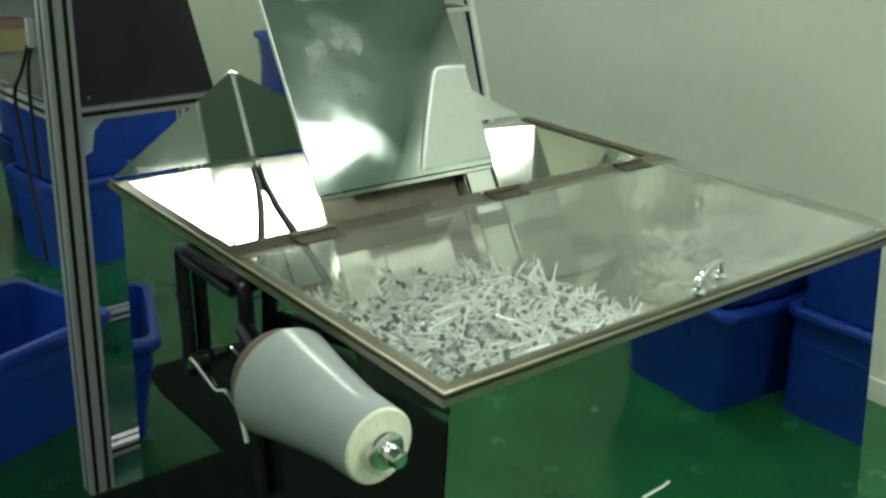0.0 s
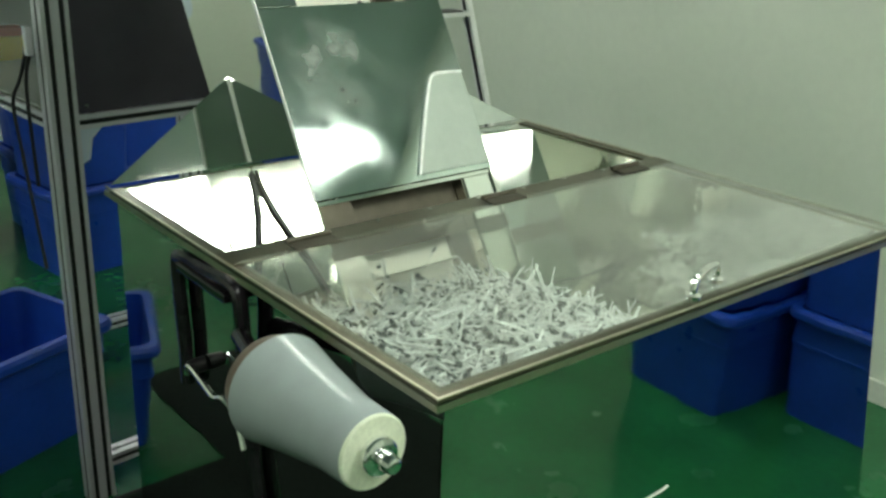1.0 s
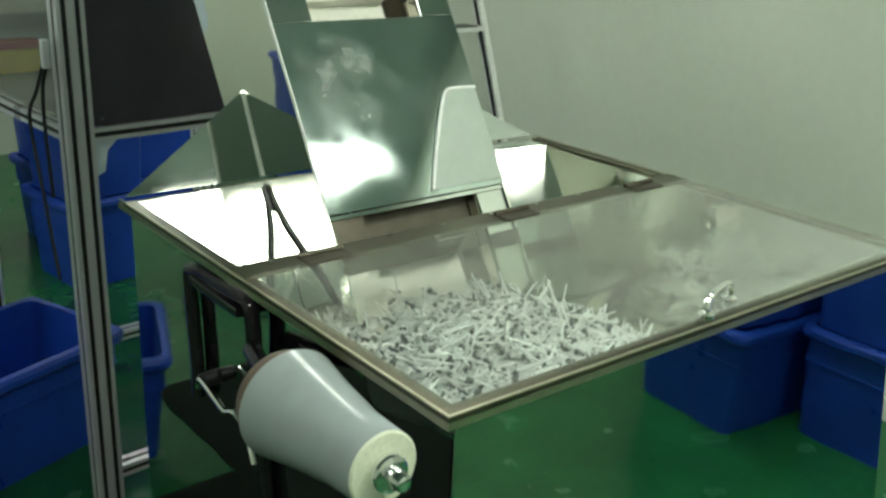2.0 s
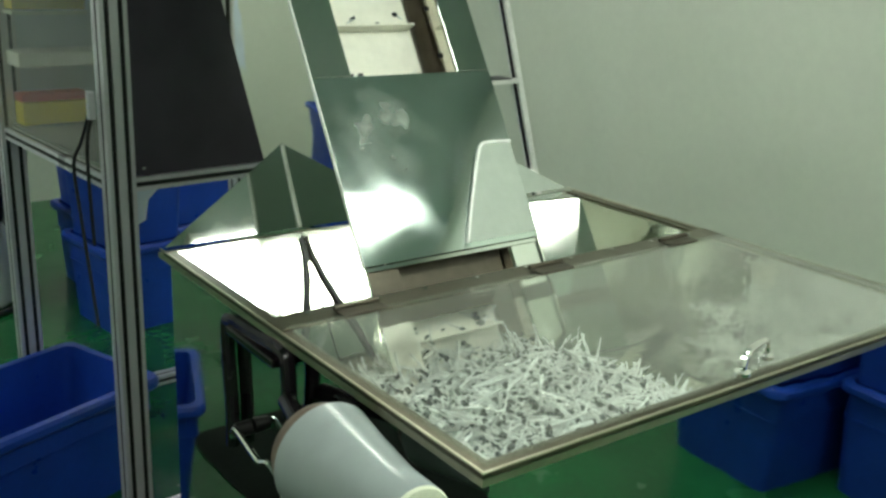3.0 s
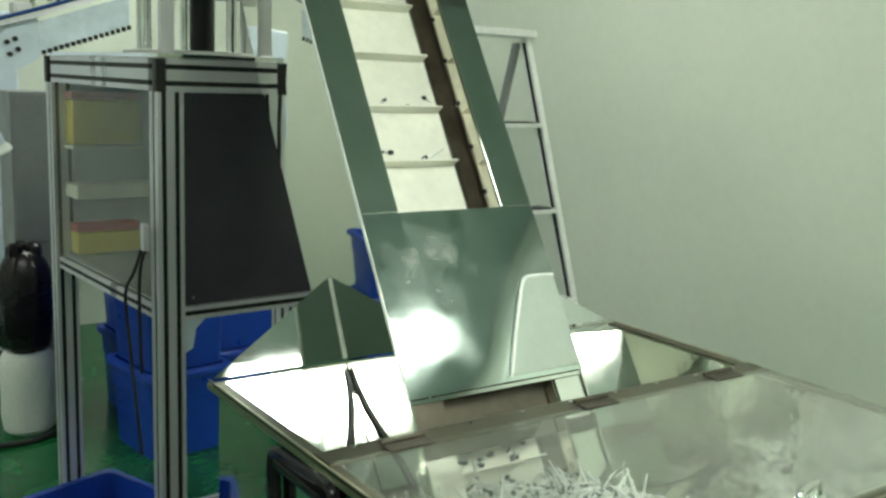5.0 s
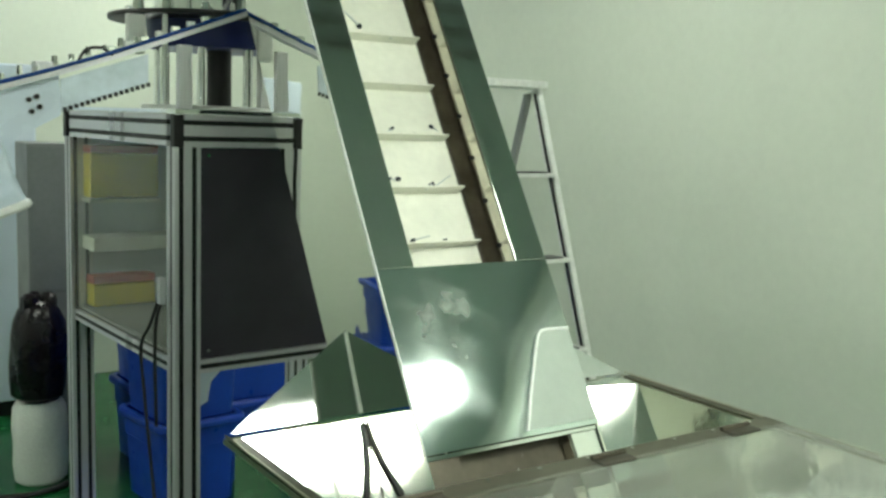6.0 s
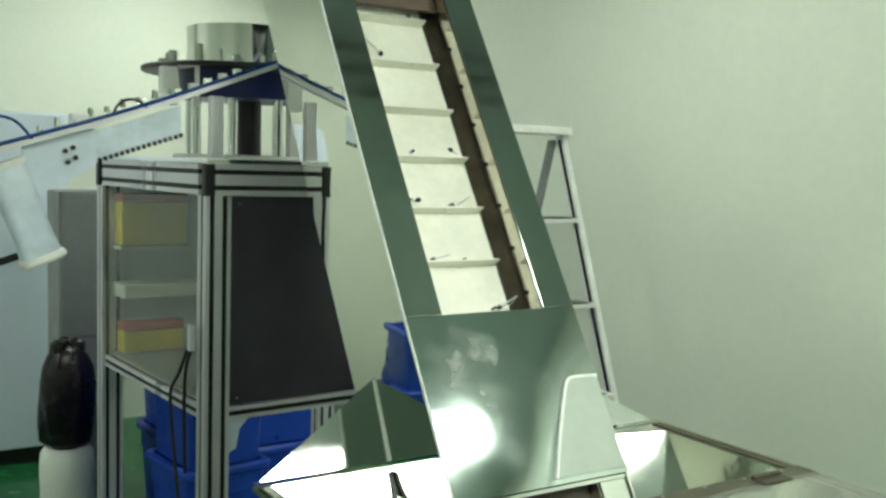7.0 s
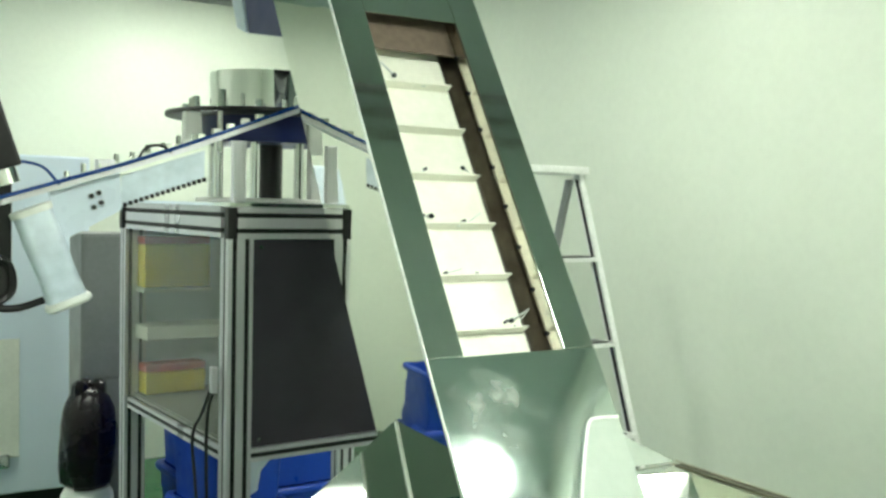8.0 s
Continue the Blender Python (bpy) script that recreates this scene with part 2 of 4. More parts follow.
def sweep(points, r, seg=8, bm=None, smooth_steps=0):
    """A round tube along points; smooth_steps > 0 rounds the way between them."""
    P = [Vector(p) for p in points]
    if smooth_steps:
        Q = []
        for i in range(len(P) - 1):
            a, b, c, d = P[max(i - 1, 0)], P[i], P[i + 1], P[min(i + 2, len(P) - 1)]
            for k in range(smooth_steps):
                t = k / smooth_steps
                Q.append(0.5 * ((2 * b) + (c - a) * t + (2 * a - 5 * b + 4 * c - d) * t * t + (3 * b - a - 3 * c + d) * t ** 3))
        P = Q + [P[-1]]
    rings = []
    up = None
    for i, p in enumerate(P):
        t = (P[min(i + 1, len(P) - 1)] - P[max(i - 1, 0)]).normalized()
        if up is None:
            up = t.orthogonal().normalized()
        up = (up - t * up.dot(t)).normalized()
        side = t.cross(up)
        rings.append([p + r * (math.cos(2 * math.pi * k / seg) * up + math.sin(2 * math.pi * k / seg) * side) for k in range(seg)])
    return loft(rings, bm=bm)


def prism(poly, axis, a, b, bm=None):
    """A flat polygon of 2D points pulled along an axis from a to b. The 2D axes are the two others in order."""
    def put(u, v, w):
        return {"x": (w, u, v), "y": (u, w, v), "z": (u, v, w)}[axis]
    return loft([[put(u, v, a) for u, v in poly], [put(u, v, b) for u, v in poly]], bm=bm)


def profile(w, d, slot=0.011, deep=0.009, nx=1, ny=1):
    """The outline of an aluminium profile with slots: nx slots on the w faces, ny on the d faces."""
    def side(length, n):
        out = []
        for k in range(n):
            c = length * (k + 0.5) / n
            out += [(c - slot / 2, 0), (c - slot / 2, deep), (c + slot / 2, deep), (c + slot / 2, 0)]
        return out
    pts = [(-w / 2, -d / 2)]
    pts += [(-w / 2 + s, -d / 2 + h) for s, h in side(w, nx)]
    pts += [(w / 2, -d / 2)]
    pts += [(w / 2 - h, -d / 2 + s) for s, h in side(d, ny)]
    pts += [(w / 2, d / 2)]
    pts += [(w / 2 - s, d / 2 - h) for s, h in side(w, nx)]
    pts += [(-w / 2, d / 2)]
    pts += [(-w / 2 + h, d / 2 - s) for s, h in side(d, ny)]
    return pts


def slotted(parent, axis, u, v, a, c, w, d, nu, nv, name="rail"):
    """A slotted aluminium bar along an axis from a to c, centred at (u, v) on the two other axes; nu slots on the faces across v, nv on those across u."""
    def put(x, y, z):
        return {"x": (z, x, y), "y": (x, z, y), "z": (x, y, z)}[axis]
    ob = part(name, prism([(u + x, v + y) for x, y in profile(w, d, nx=nu, ny=nv)], axis, a, c), M_ALU, parent)
    for n_s, length, other, flip in ((nu, w, d, False), (nv, d, w, True)):
        for k in range(n_s):
            cc = -length / 2 + length * (k + 0.5) / n_s
            for sg in (-1, 1):
                o0, o1 = sg * (other / 2 - 0.0085), sg * (other / 2 - 0.0015)
                lo, hi = (cc - 0.0053, min(o0, o1)), (cc + 0.0053, max(o0, o1))
                if flip:
                    lo, hi = lo[::-1], hi[::-1]
                p, q = put(u + lo[0], v + lo[1], a + 0.001), put(u + hi[0], v + hi[1], c - 0.001)
                part("slot_strip", box(*p, *q), M_SLOT, ob)
    return ob


# ---- the room ----
X0, X1, Y0, Y1, ZC = -3.2, 2.22, -3.2, 5.0, 2.75
floor = part("floor", box(X0 - 0.1, Y0 - 0.1, -0.1, X1 + 0.1, Y1 + 0.1, 0.0), M_FLOOR)
tagged(floor, "glossy green epoxy-coated factory floor", "floor", kind="structure")
for nm, b in (("wall_east", (X1, Y0 - 0.1, 0, X1 + 0.1, Y1 + 0.1, ZC)), ("wall_west", (X0 - 0.1, Y0 - 0.1, 0, X0, Y1 + 0.1, ZC)),
              ("wall_north", (X0, Y1, 0, X1, Y1 + 0.1, ZC)), ("wall_south", (X0, Y0 - 0.1, 0, X1, Y0, ZC))):
    tagged(part(nm, box(*b), M_WALL), "plain off-white painted wall panel", "wall", kind="structure")
tagged(part("ceiling", box(X0 - 0.1, Y0 - 0.1, ZC, X1 + 0.1, Y1 + 0.1, ZC + 0.1), M_CEIL), "plain grey-green ceiling", "ceiling", kind="structure")
bb = box(X1 - 0.014, Y0, 0, X1 - 0.002, Y1, 0.075, 0.003)
tagged(part("baseboard", bb, M_TRIM), "pale baseboard strip along the wall", "baseboard", kind="structure")
tagged(part("trim", box(0.8, Y1 - 0.10, 2.68, 1.6, Y1 - 0.002, ZC - 0.003, 0.006), M_GREY), "grey cable duct under the ceiling", "trim", kind="structure")
# out of view: added to give the polished cover a bright curved reflection
pipe = thing("wall_pipe", pose(0, 0, 0), "unseen bent white pipe added high on the wall for its reflection", "pipe")
part("pipe", sweep([(2.195, -0.40, 2.55), (2.195, -0.52, 2.59), (2.195, -0.60, 2.602), (2.195, -0.70, 2.585), (2.195, -0.85, 2.545), (2.195, -1.05, 2.49), (2.195, -1.4, 2.40)], 0.02, 10, smooth_steps=4), M_WHITE, pipe, smooth=True)
for py, pz in ((-0.7, 2.585), (-1.2, 2.45)):
    part("clamp", box(2.172, py - 0.012, pz - 0.03, 2.2185, py + 0.012, pz + 0.03, 0.003), M_WHITE, pipe)


# added sheet: darkens the floor where shade falls round the hopper
mat = thing("floor_mat", pose(0, 0, 0), "dark sheet standing in for floor shade round the hopper's side and back", "mat")
part("sheet", prism([(-1.0, -0.26), (-0.004, -0.26), (-0.004, 0.87), (0.62, 0.87), (0.62, 1.41), (-0.43, 1.41), (-0.43, 1.95), (-1.0, 1.95)], "z", 0.0, 0.004), M_FLOORSHADE, mat)
tray = thing("cable_tray", pose(0, 0.72, 2.66), "dark ladder-type cable tray hung under the ceiling", "cable tray", kind="structure")
for k in range(3):
    part("bar", box(-2.6, -0.09 + 0.075 * k, 0.0, X1 - 0.02, -0.07 + 0.075 * k, 0.04, 0.003), M_GREY, tray)
for k in range(6):
    part("hanger", box(-2.2 + 0.85 * k, -0.012, 0.04, -2.19 + 0.85 * k, 0.002, ZC - 2.661), M_BLACK, tray)


def ceiling_light(x, y, w, d):
    e = thing("ceiling_light", pose(x, y, ZC), "flat white fluorescent ceiling light", "ceiling light", "ceiling lights")
    part("frame", box(-w / 2 - 0.03, -d / 2 - 0.03, -0.04, w / 2 + 0.03, d / 2 + 0.03, -0.003, 0.006), M_WHITE, e)
    part("diffuser", box(-w / 2, -d / 2, -0.05, w / 2, d / 2, -0.042, 0.003), M_LAMP, e)


for lx, ly, lw, ld in LIGHTS:
    ceiling_light(lx, ly, lw, ld)


# ---- feed hopper ----
HX, HY, HZ = 0.925, 0.852, 0.98
hopper = thing("feed_hopper", pose(0, 0, 0), "polished stainless steel feed hopper with a clear hinged lid", "hopper")
IN = 0.018


def plate(pts, thick=0.003):
    """A flat sheet through the points, with thickness along its normal."""
    P = [Vector(p) for p in pts]
    n = (P[1] - P[0]).cross(P[2] - P[0]).normalized() * thick
    return loft([P, [p - n for p in P]])


ZB, ZT = 0.05, HZ - 0.013
part("left_panel", box(IN, IN, ZB, IN + 0.004, HY - 0.006, ZT), M_STEEL, hopper)
part("front_panel", plate([(IN, IN - 0.004, ZB), (1.13, IN - 0.004, ZB), (HX - IN, IN - 0.004, ZT), (IN, IN - 0.004, ZT)]), M_STEEL, hopper)
part("right_panel", plate([(1.13, IN, ZB), (1.13, HY - 0.006, ZB), (HX - IN, HY - 0.006, ZT), (HX - IN, IN, ZT)]), M_STEEL, hopper)
part("back_panel", box(IN + 0.006, HY - 0.005, ZB, HX - IN - 0.006, HY - 0.002, ZT), M_STEEL, hopper)
SCRATCH = [(0.37, 0.0128, 0.7), (0.393, 0.0128, 0.701), (0.411, 0.0128, 0.701), (0.424, 0.0128, 0.704)]
part("scratch", sweep(SCRATCH, 0.0012, 5, smooth_steps=3), M_TRIM, hopper, "curved pale scratch")
for fx in (0.06, 1.06):
    for fy in (0.06, HY - 0.06):
        part("foot", cyl((fx, fy, 0.0), (fx, fy, ZB + 0.012), 0.022, 0.016, bevel=0.004), M_BLACK, hopper)
# rim: a folded flange all round
rim = bmesh.new()
W = 0.023
for a in ((0, 0, HX, W), (0, W, W, HY - W), (HX - W, W, HX, HY - W)):
    box(a[0], a[1], HZ - 0.005, a[2], a[3], HZ, 0.0012, rim)
part("rim", rim, M_RIM2, hopper, "brownish worn rim flange")
rim = bmesh.new()
for a in ((0, 0, HX, 0.003), (0, HY - 0.003, HX, HY), (0, 0.004, 0.003, HY - 0.004), (HX - 0.003, 0.004, HX, HY - 0.004)):
    box(a[0], a[1], HZ - 0.014, a[2], a[3], HZ - 0.0055, 0, rim)
for a in ((0, 0, HX, 0.0042), (0, 0.0044, 0.0042, HY - 0.004), (HX - 0.0042, 0.0044, HX, HY - 0.004)):
    box(a[0], a[1], HZ + 0.0003, a[2], a[3], HZ + 0.0022, 0.0007, rim)
part("rim_edge", rim, M_RIM, hopper, "bright folded rim edge")

T = HZ - 0.007
CX0, CX1 = 0.26, 0.6425
# inner chute sheets
FZ = 0.70
part("chute_sheet", plate([(W, W, T), (W, HY - 0.01, T), (0.19, HY - 0.01, FZ), (0.19, 0.17, FZ)]), M_STEEL_IN, hopper)
part("chute_sheet", plate([(HX - W, HY - 0.01, T), (HX - W, W, T), (0.893, 0.17, FZ), (0.893, HY - 0.01, FZ)]), M_STEEL_IN, hopper)
part("chute_sheet", plate([(HX - W, W, T), (W, W, T), (0.19, 0.17, FZ), (0.893, 0.17, FZ)]), M_STEEL_IN, hopper)
part("chute_floor", box(0.18, 0.16, FZ - 0.006, 0.896, 0.66, FZ - 0.001), M_STEEL_IN, hopper)
part("rear_deck", plate([(W, HY - 0.008, T), (CX0 - 0.002, HY - 0.008, T), (CX0 - 0.002, 0.60, T - 0.36), (W, 0.60, T - 0.36)]), M_DECK, hopper)
part("rear_deck", plate([(CX1 + 0.002, HY - 0.008, T), (HX - W, HY - 0.068, T), (HX - W, 0.60, T - 0.272), (CX1 + 0.002, 0.66, T - 0.272)]), M_DECK, hopper)
part("corner_sheet", plate([(CX1 + 0.002, HY - 0.008, T + 0.001), (HX - W, HY - 0.008, T + 0.001), (HX - W, HY - 0.068, T + 0.001)]), M_DECK, hopper)
# upright guards beside the conveyor
part("guard_plate", plate([(0.010, HY - 0.004, HZ + 0.002), (CX0 - 0.0002, HY - 0.004, HZ + 0.002), (CX0 - 0.0002, 0.914, 1.123)]), M_STEEL, hopper)
part("guard_plate", plate([(CX1 + 0.001, HY - 0.004, HZ + 0.002), (HX - 0.010, HY - 0.004, HZ + 0.002), (CX1 + 0.001, 0.914, 1.123)]), M_CORNER, hopper, "pale guard sheet")
part("weld_seam", sweep([(CX0 - 0.002, HY - 0.007, HZ + 0.004), (CX0 - 0.002, 0.880, 1.055), (CX0 - 0.002, 0.912, 1.121)], 0.0017, 6, smooth_steps=3), M_EDGE, hopper, "pale weld seam")
# dark band that curves down the left rear deck
part("cover_strap", loft([[(x - w, y - 0.006, z), (x + w, y - 0.006, z), (x + w, y - 0.009, z + 0.003), (x - w, y - 0.009, z + 0.003)] for x, y, z, w in
                          ((CX0 - 0.005, 0.840, T - 0.004, 0.0015), (CX0 - 0.007, 0.820, T - 0.034, 0.003), (CX0 - 0.016, 0.795, T - 0.071, 0.0045), (CX0 - 0.034, 0.765, T - 0.116, 0.005), (CX0 - 0.054, 0.735, T - 0.161, 0.0045), (CX0 - 0.070, 0.70, T - 0.212, 0.004))]), M_BLACK, hopper, "dark curved band on the rear deck")
# lid
lid = part("lid", box(W * 0.5, W * 0.5, HZ + 0.0015, HX - W * 0.5, 0.43, HZ + 0.0065, 0.001), M_LID, hopper, "clear acrylic lid, slightly scratched")
lid.visible_shadow = False
part("hinge_bar", box(0.004, 0.426, HZ + 0.001, HX - 0.004, 0.474, HZ + 0.0045, 0.001), M_RIM2, hopper, "flat cross bar carrying the lid hinges")
for hx in (0.13, 0.49, 0.80):
    hb = box(hx - 0.036, 0.418, HZ + 0.0068, hx + 0.036, 0.448, HZ + 0.009, 0.0006)
    cyl((hx - 0.036, 0.447, HZ + 0.011), (hx + 0.036, 0.447, HZ + 0.011), 0.004, seg=10, bm=hb)
    part("hinge", hb, M_FLAP, lid)
for k in range(9):
    part("screw", cyl((0.06 + 0.1 * k, 0.462, HZ + 0.0045), (0.06 + 0.1 * k, 0.462, HZ + 0.0065), 0.0035, seg=8), M_CHROME, hopper)
HA, HB = Vector((0.412, 0.012, HZ + 0.0065)), Vector((0.482, 0.030, HZ + 0.0065))
up = Vector((0, 0, 1))
h = sweep([HA, HA + up * 0.018, HA.lerp(HB, 0.18) + up * 0.027, HA.lerp(HB, 0.82) + up * 0.027, HB + up * 0.018, HB], 0.0045, 10, smooth_steps=4)
cyl(HA, HA + up * 0.005, 0.010, bm=h)
cyl(HB, HB + up * 0.005, 0.010, bm=h)
part("handle", h, M_CHROME, lid, "small chrome pull handle", smooth=True)

# the front edge stands a little askew
for ob in [c for c in hopper.children if c.name.split(".")[0] in ("rim", "rim_edge", "lid")] + list(lid.children):
    for v in ob.data.vertices:
        v.co.y += max(0.0, 1.0 - v.co.y / 0.42) * (0.004 - 0.021 * v.co.x)

# ---- inclined conveyor: local y runs up the slope, local z out of its face ----
CM = pose(0, 0.687, 1.063, 58.42, 0, 0)
conveyor = thing("inclined_conveyor", CM, "tall polished steel inclined conveyor rising out of the hopper", "conveyor")
TH, S0, S1 = 0.245, -0.42, 1.70
OX0, OX1, OS0, OS1 = 0.337, 0.569, 0.224, 1.027
SC = -0.11
part("side_panel", box(CX0, S0, -TH, CX0 + 0.003, S1, -0.004), M_SIDE, conveyor)
part("side_panel", box(CX1 - 0.003, S0, -TH, CX1, S1, -0.004), M_SIDE, conveyor)
part("back_panel", box(CX0 + 0.004, S0, -TH, CX1 - 0.004, S1, -TH + 0.003), M_STEEL, conveyor)
part("face_strip", box(CX0, OS0, -0.003, OX0, S1, 0.0, 0.0008), M_FACE, conveyor)
part("face_strip", box(OX1, OS0, -0.003, CX1, S1, 0.0, 0.0008), M_FACE, conveyor)
# added dark strip that hides the lamp's glint on the face strip's edge
part("edge_trim", box(OX1 - 0.0016, OS0 + 0.001, -0.004, OX1 - 0.0003, OS1 - 0.001, 0.0006), M_FLAP, conveyor, "dark strip added over the opening's glinting edge")
part("top_cover", box(OX0 + 0.001, OS1, -0.003, OX1 - 0.001, S1, 0.0, 0.0008), M_FACE, conveyor)


def buckle(x, s):
    """Slight swell of the thin cover sheet."""
    return 0.0016 * math.exp(-((x - 0.47) / 0.10) ** 2 - ((s + 0.08) / 0.085) ** 2)


cov = bmesh.new()
CN, SN = 60, 52
cv = [[cov.verts.new((x, q, buckle(x, q))) for q in (SC + (OS0 - 0.001 - SC) * j / SN for j in range(SN + 1))] for x in (CX0 + (CX1 - CX0) * i / CN for i in range(CN + 1))]
for i in range(CN):
    for j in range(SN):
        cov.faces.new((cv[i][j], cv[i + 1][j], cv[i + 1][j + 1], cv[i][j + 1]))
cov.normal_update()
bmesh.ops.solidify(cov, geom=cov.faces[:], thickness=0.003)
part("lower_cover", cov, M_COVER, conveyor, "polished steel cover with pale smudges", smooth=True)
# pale reflection on the cover, built as a raised sheet with a bright rounded edge
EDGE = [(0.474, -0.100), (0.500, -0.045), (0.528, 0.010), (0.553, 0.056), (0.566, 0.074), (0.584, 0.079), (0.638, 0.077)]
corner = part("corner_sheet", loft([[(x, y, z) for x, y in EDGE + [(0.638, -0.100)]] for z in (0.0006, 0.0046)]), M_CORNER, conveyor, "pale reflection on the cover, built as a sheet")
part("sheet_edge", sweep([(x, y, 0.0046) for x, y in EDGE], 0.0034, 8, smooth_steps=3), M_EDGE, corner, "bright line of the built-in reflection", smooth=True)
part("cover_lip", box(CX0 + 0.004, SC - 0.009, -0.010, CX1 - 0.004, SC - 0.0005, -0.006, 0.001), M_FACE, conveyor, "pale folded lip under the cover")
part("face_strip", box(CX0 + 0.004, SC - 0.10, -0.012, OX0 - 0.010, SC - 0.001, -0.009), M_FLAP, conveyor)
part("apron", box(CX0 + 0.004, S0, -0.016, OX0 - 0.010, SC - 0.101, -0.012), M_BELT, conveyor, "cream apron strip beside the belt")
part("face_strip", box(OX1 + 0.008, S0, -0.012, CX1 - 0.004, SC - 0.001, -0.009), M_STEEL, conveyor)
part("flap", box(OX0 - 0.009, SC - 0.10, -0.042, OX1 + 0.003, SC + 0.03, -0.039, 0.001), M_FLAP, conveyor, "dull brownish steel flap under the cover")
part("inner_hood", box(OX0 - 0.009, 0.965, -0.045, OX1 + 0.003, 1.30, -0.041), M_BROWN, conveyor)
part("inner_wall", box(OX0 - 0.014, SC + 0.01, -0.10, OX0 - 0.011, S1, -0.004), M_INNER, conveyor)
part("inner_wall", box(OX0 - 0.014, S0, -0.10, OX0 - 0.011, SC + 0.009, -0.045), M_INNER, conveyor)
part("inner_wall", box(OX1 + 0.004, SC + 0.01, -0.10, OX1 + 0.007, S1, -0.004), M_INNER, conveyor)
part("inner_wall", box(OX1 + 0.004, S0, -0.10, OX1 + 0.007, SC + 0.009, -0.013), M_INNER, conveyor)
for k in range(8):
    q = OS0 + 0.05 + 0.098 * k
    part("fastener", cyl((OX1 + 0.0005, q, -0.040), (OX1 + 0.0038, q, -0.040), 0.005, seg=8), M_BLACK, conveyor, "dark bolt head")
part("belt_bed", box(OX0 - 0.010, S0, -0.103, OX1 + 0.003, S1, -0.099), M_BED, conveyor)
part("side_flange", box(CX0 - 0.0028, SC, -0.005, CX0 - 0.0002, S1, 0.001), M_EDGE, conveyor, "bright sheet edge")
part("discharge_spout", prism([(1.15, -TH - 0.001), (1.70, -TH - 0.001), (1.70, -0.36), (1.312, -0.432)], "x", CX0 + 0.01, CX1 - 0.01), M_NAVY, conveyor, "dark blue discharge spout")
part("spout_hood", prism([(1.316, -0.436), (1.70, -0.365), (1.70, -0.47), (1.37, -0.482)], "x", CX0 + 0.004, CX1 - 0.004), M_PALE, conveyor, "pale hood behind the spout")

# belt with cleats: moves up the slope
belt = thing("conveyor_belt", CM, "white cleated conveyor belt carrying clear plastic clips", "belt")
BZ = -0.072
BX1 = 0.544
part("belt_sheet", box(OX0 - 0.008, -0.75, BZ - 0.004, BX1, 1.66, BZ, 0), M_BELT, belt)
PITCH, PHASE = 0.118, 0.413
cleat0 = None
for k in range(-9, 10):
    if cleat0 is None:
        cleat0 = part("cleat", box(OX0 - 0.006, -0.002, 0, BX1 - 0.004, 0.002, 0.026, 0.001), M_BELT, belt, at=pose(0, PHASE + k * PITCH, BZ))
    else:
        c = cleat0.copy()
        scene.collection.objects.link(c)
        c.matrix_basis = pose(0, PHASE + k * PITCH, BZ)


# ---- clips: small clear sticks with dark ends ----
def add_clip_bm(bm, tips, m, r):
    L = r.uniform(0.032, 0.046)
    w = r.uniform(0.0015, 0.0024)
    for rings, target in ((((0, 1.0), (L * 0.55, 0.9), (L, 0.7)), bm), (((-0.005, 1.4), (-0.001, 2.3), (0.005, 2.0)), tips)):
        loft([[m @ Vector((sx * w * c, sy * w * 0.6 * c, z)) for sx, sy in ((1, 1), (-1, 1), (-1, -1), (1, -1))] for z, c in rings], bm=target)


def rand_rot(r, flat=0.5):
    d = Vector((r.gauss(0, 1), r.gauss(0, 1), r.gauss(0, flat))).normalized()
    return d.to_track_quat("Z", "Y").to_matrix().to_4x4() @ pose(0, 0, 0, 0, 0, r.uniform(0, 360))


def heap_height(x, y):
    """Height of the heap's surface: it banks up towards the belt and falls to the right."""
    h = 0.808 + 0.018 * math.exp(-((x - 0.34) / 0.2) ** 2) - 0.07 * (y - 0.3)
    h -= 0.45 * max(0.0, x - 0.57)
    return h + 0.010 * math.sin(21 * x + 6 * y) * math.cos(16 * y)


def in_hopper(x, y, z):
    f = (HZ - z) / (HZ - FZ)
    return W + 0.167 * f + 0.006 < x < HX - W - 0.012 * f - 0.006 and W + 0.147 * f + 0.006 < y < 0.742 + (z - 1.025) * 0.614 - 0.006


rh = random.Random(11)


def clip_verts(store, m, rings, w, bend=0.0):
    base = len(store[0])
    for z, c in rings:
        sag = bend * z * z
        for sx, sy in ((1, 1), (-1, 1), (-1, -1), (1, -1)):
            store[0].append(tuple(m @ Vector((sx * w * c, sy * w * 0.6 * c + sag, z))))
    for r in range(len(rings) - 1):
        for i in range(4):
            a, b = base + r * 4 + i, base + r * 4 + (i + 1) % 4
            store[1].append((a, b, b + 4, a + 4))
    e = base + 4 * (len(rings) - 1)
    store[1].append((base + 3, base + 2, base + 1, base))
    store[1].append((e, e + 1, e + 2, e + 3))


shaft_store, tip_store = ([], []), ([], [])
n_clips = 0
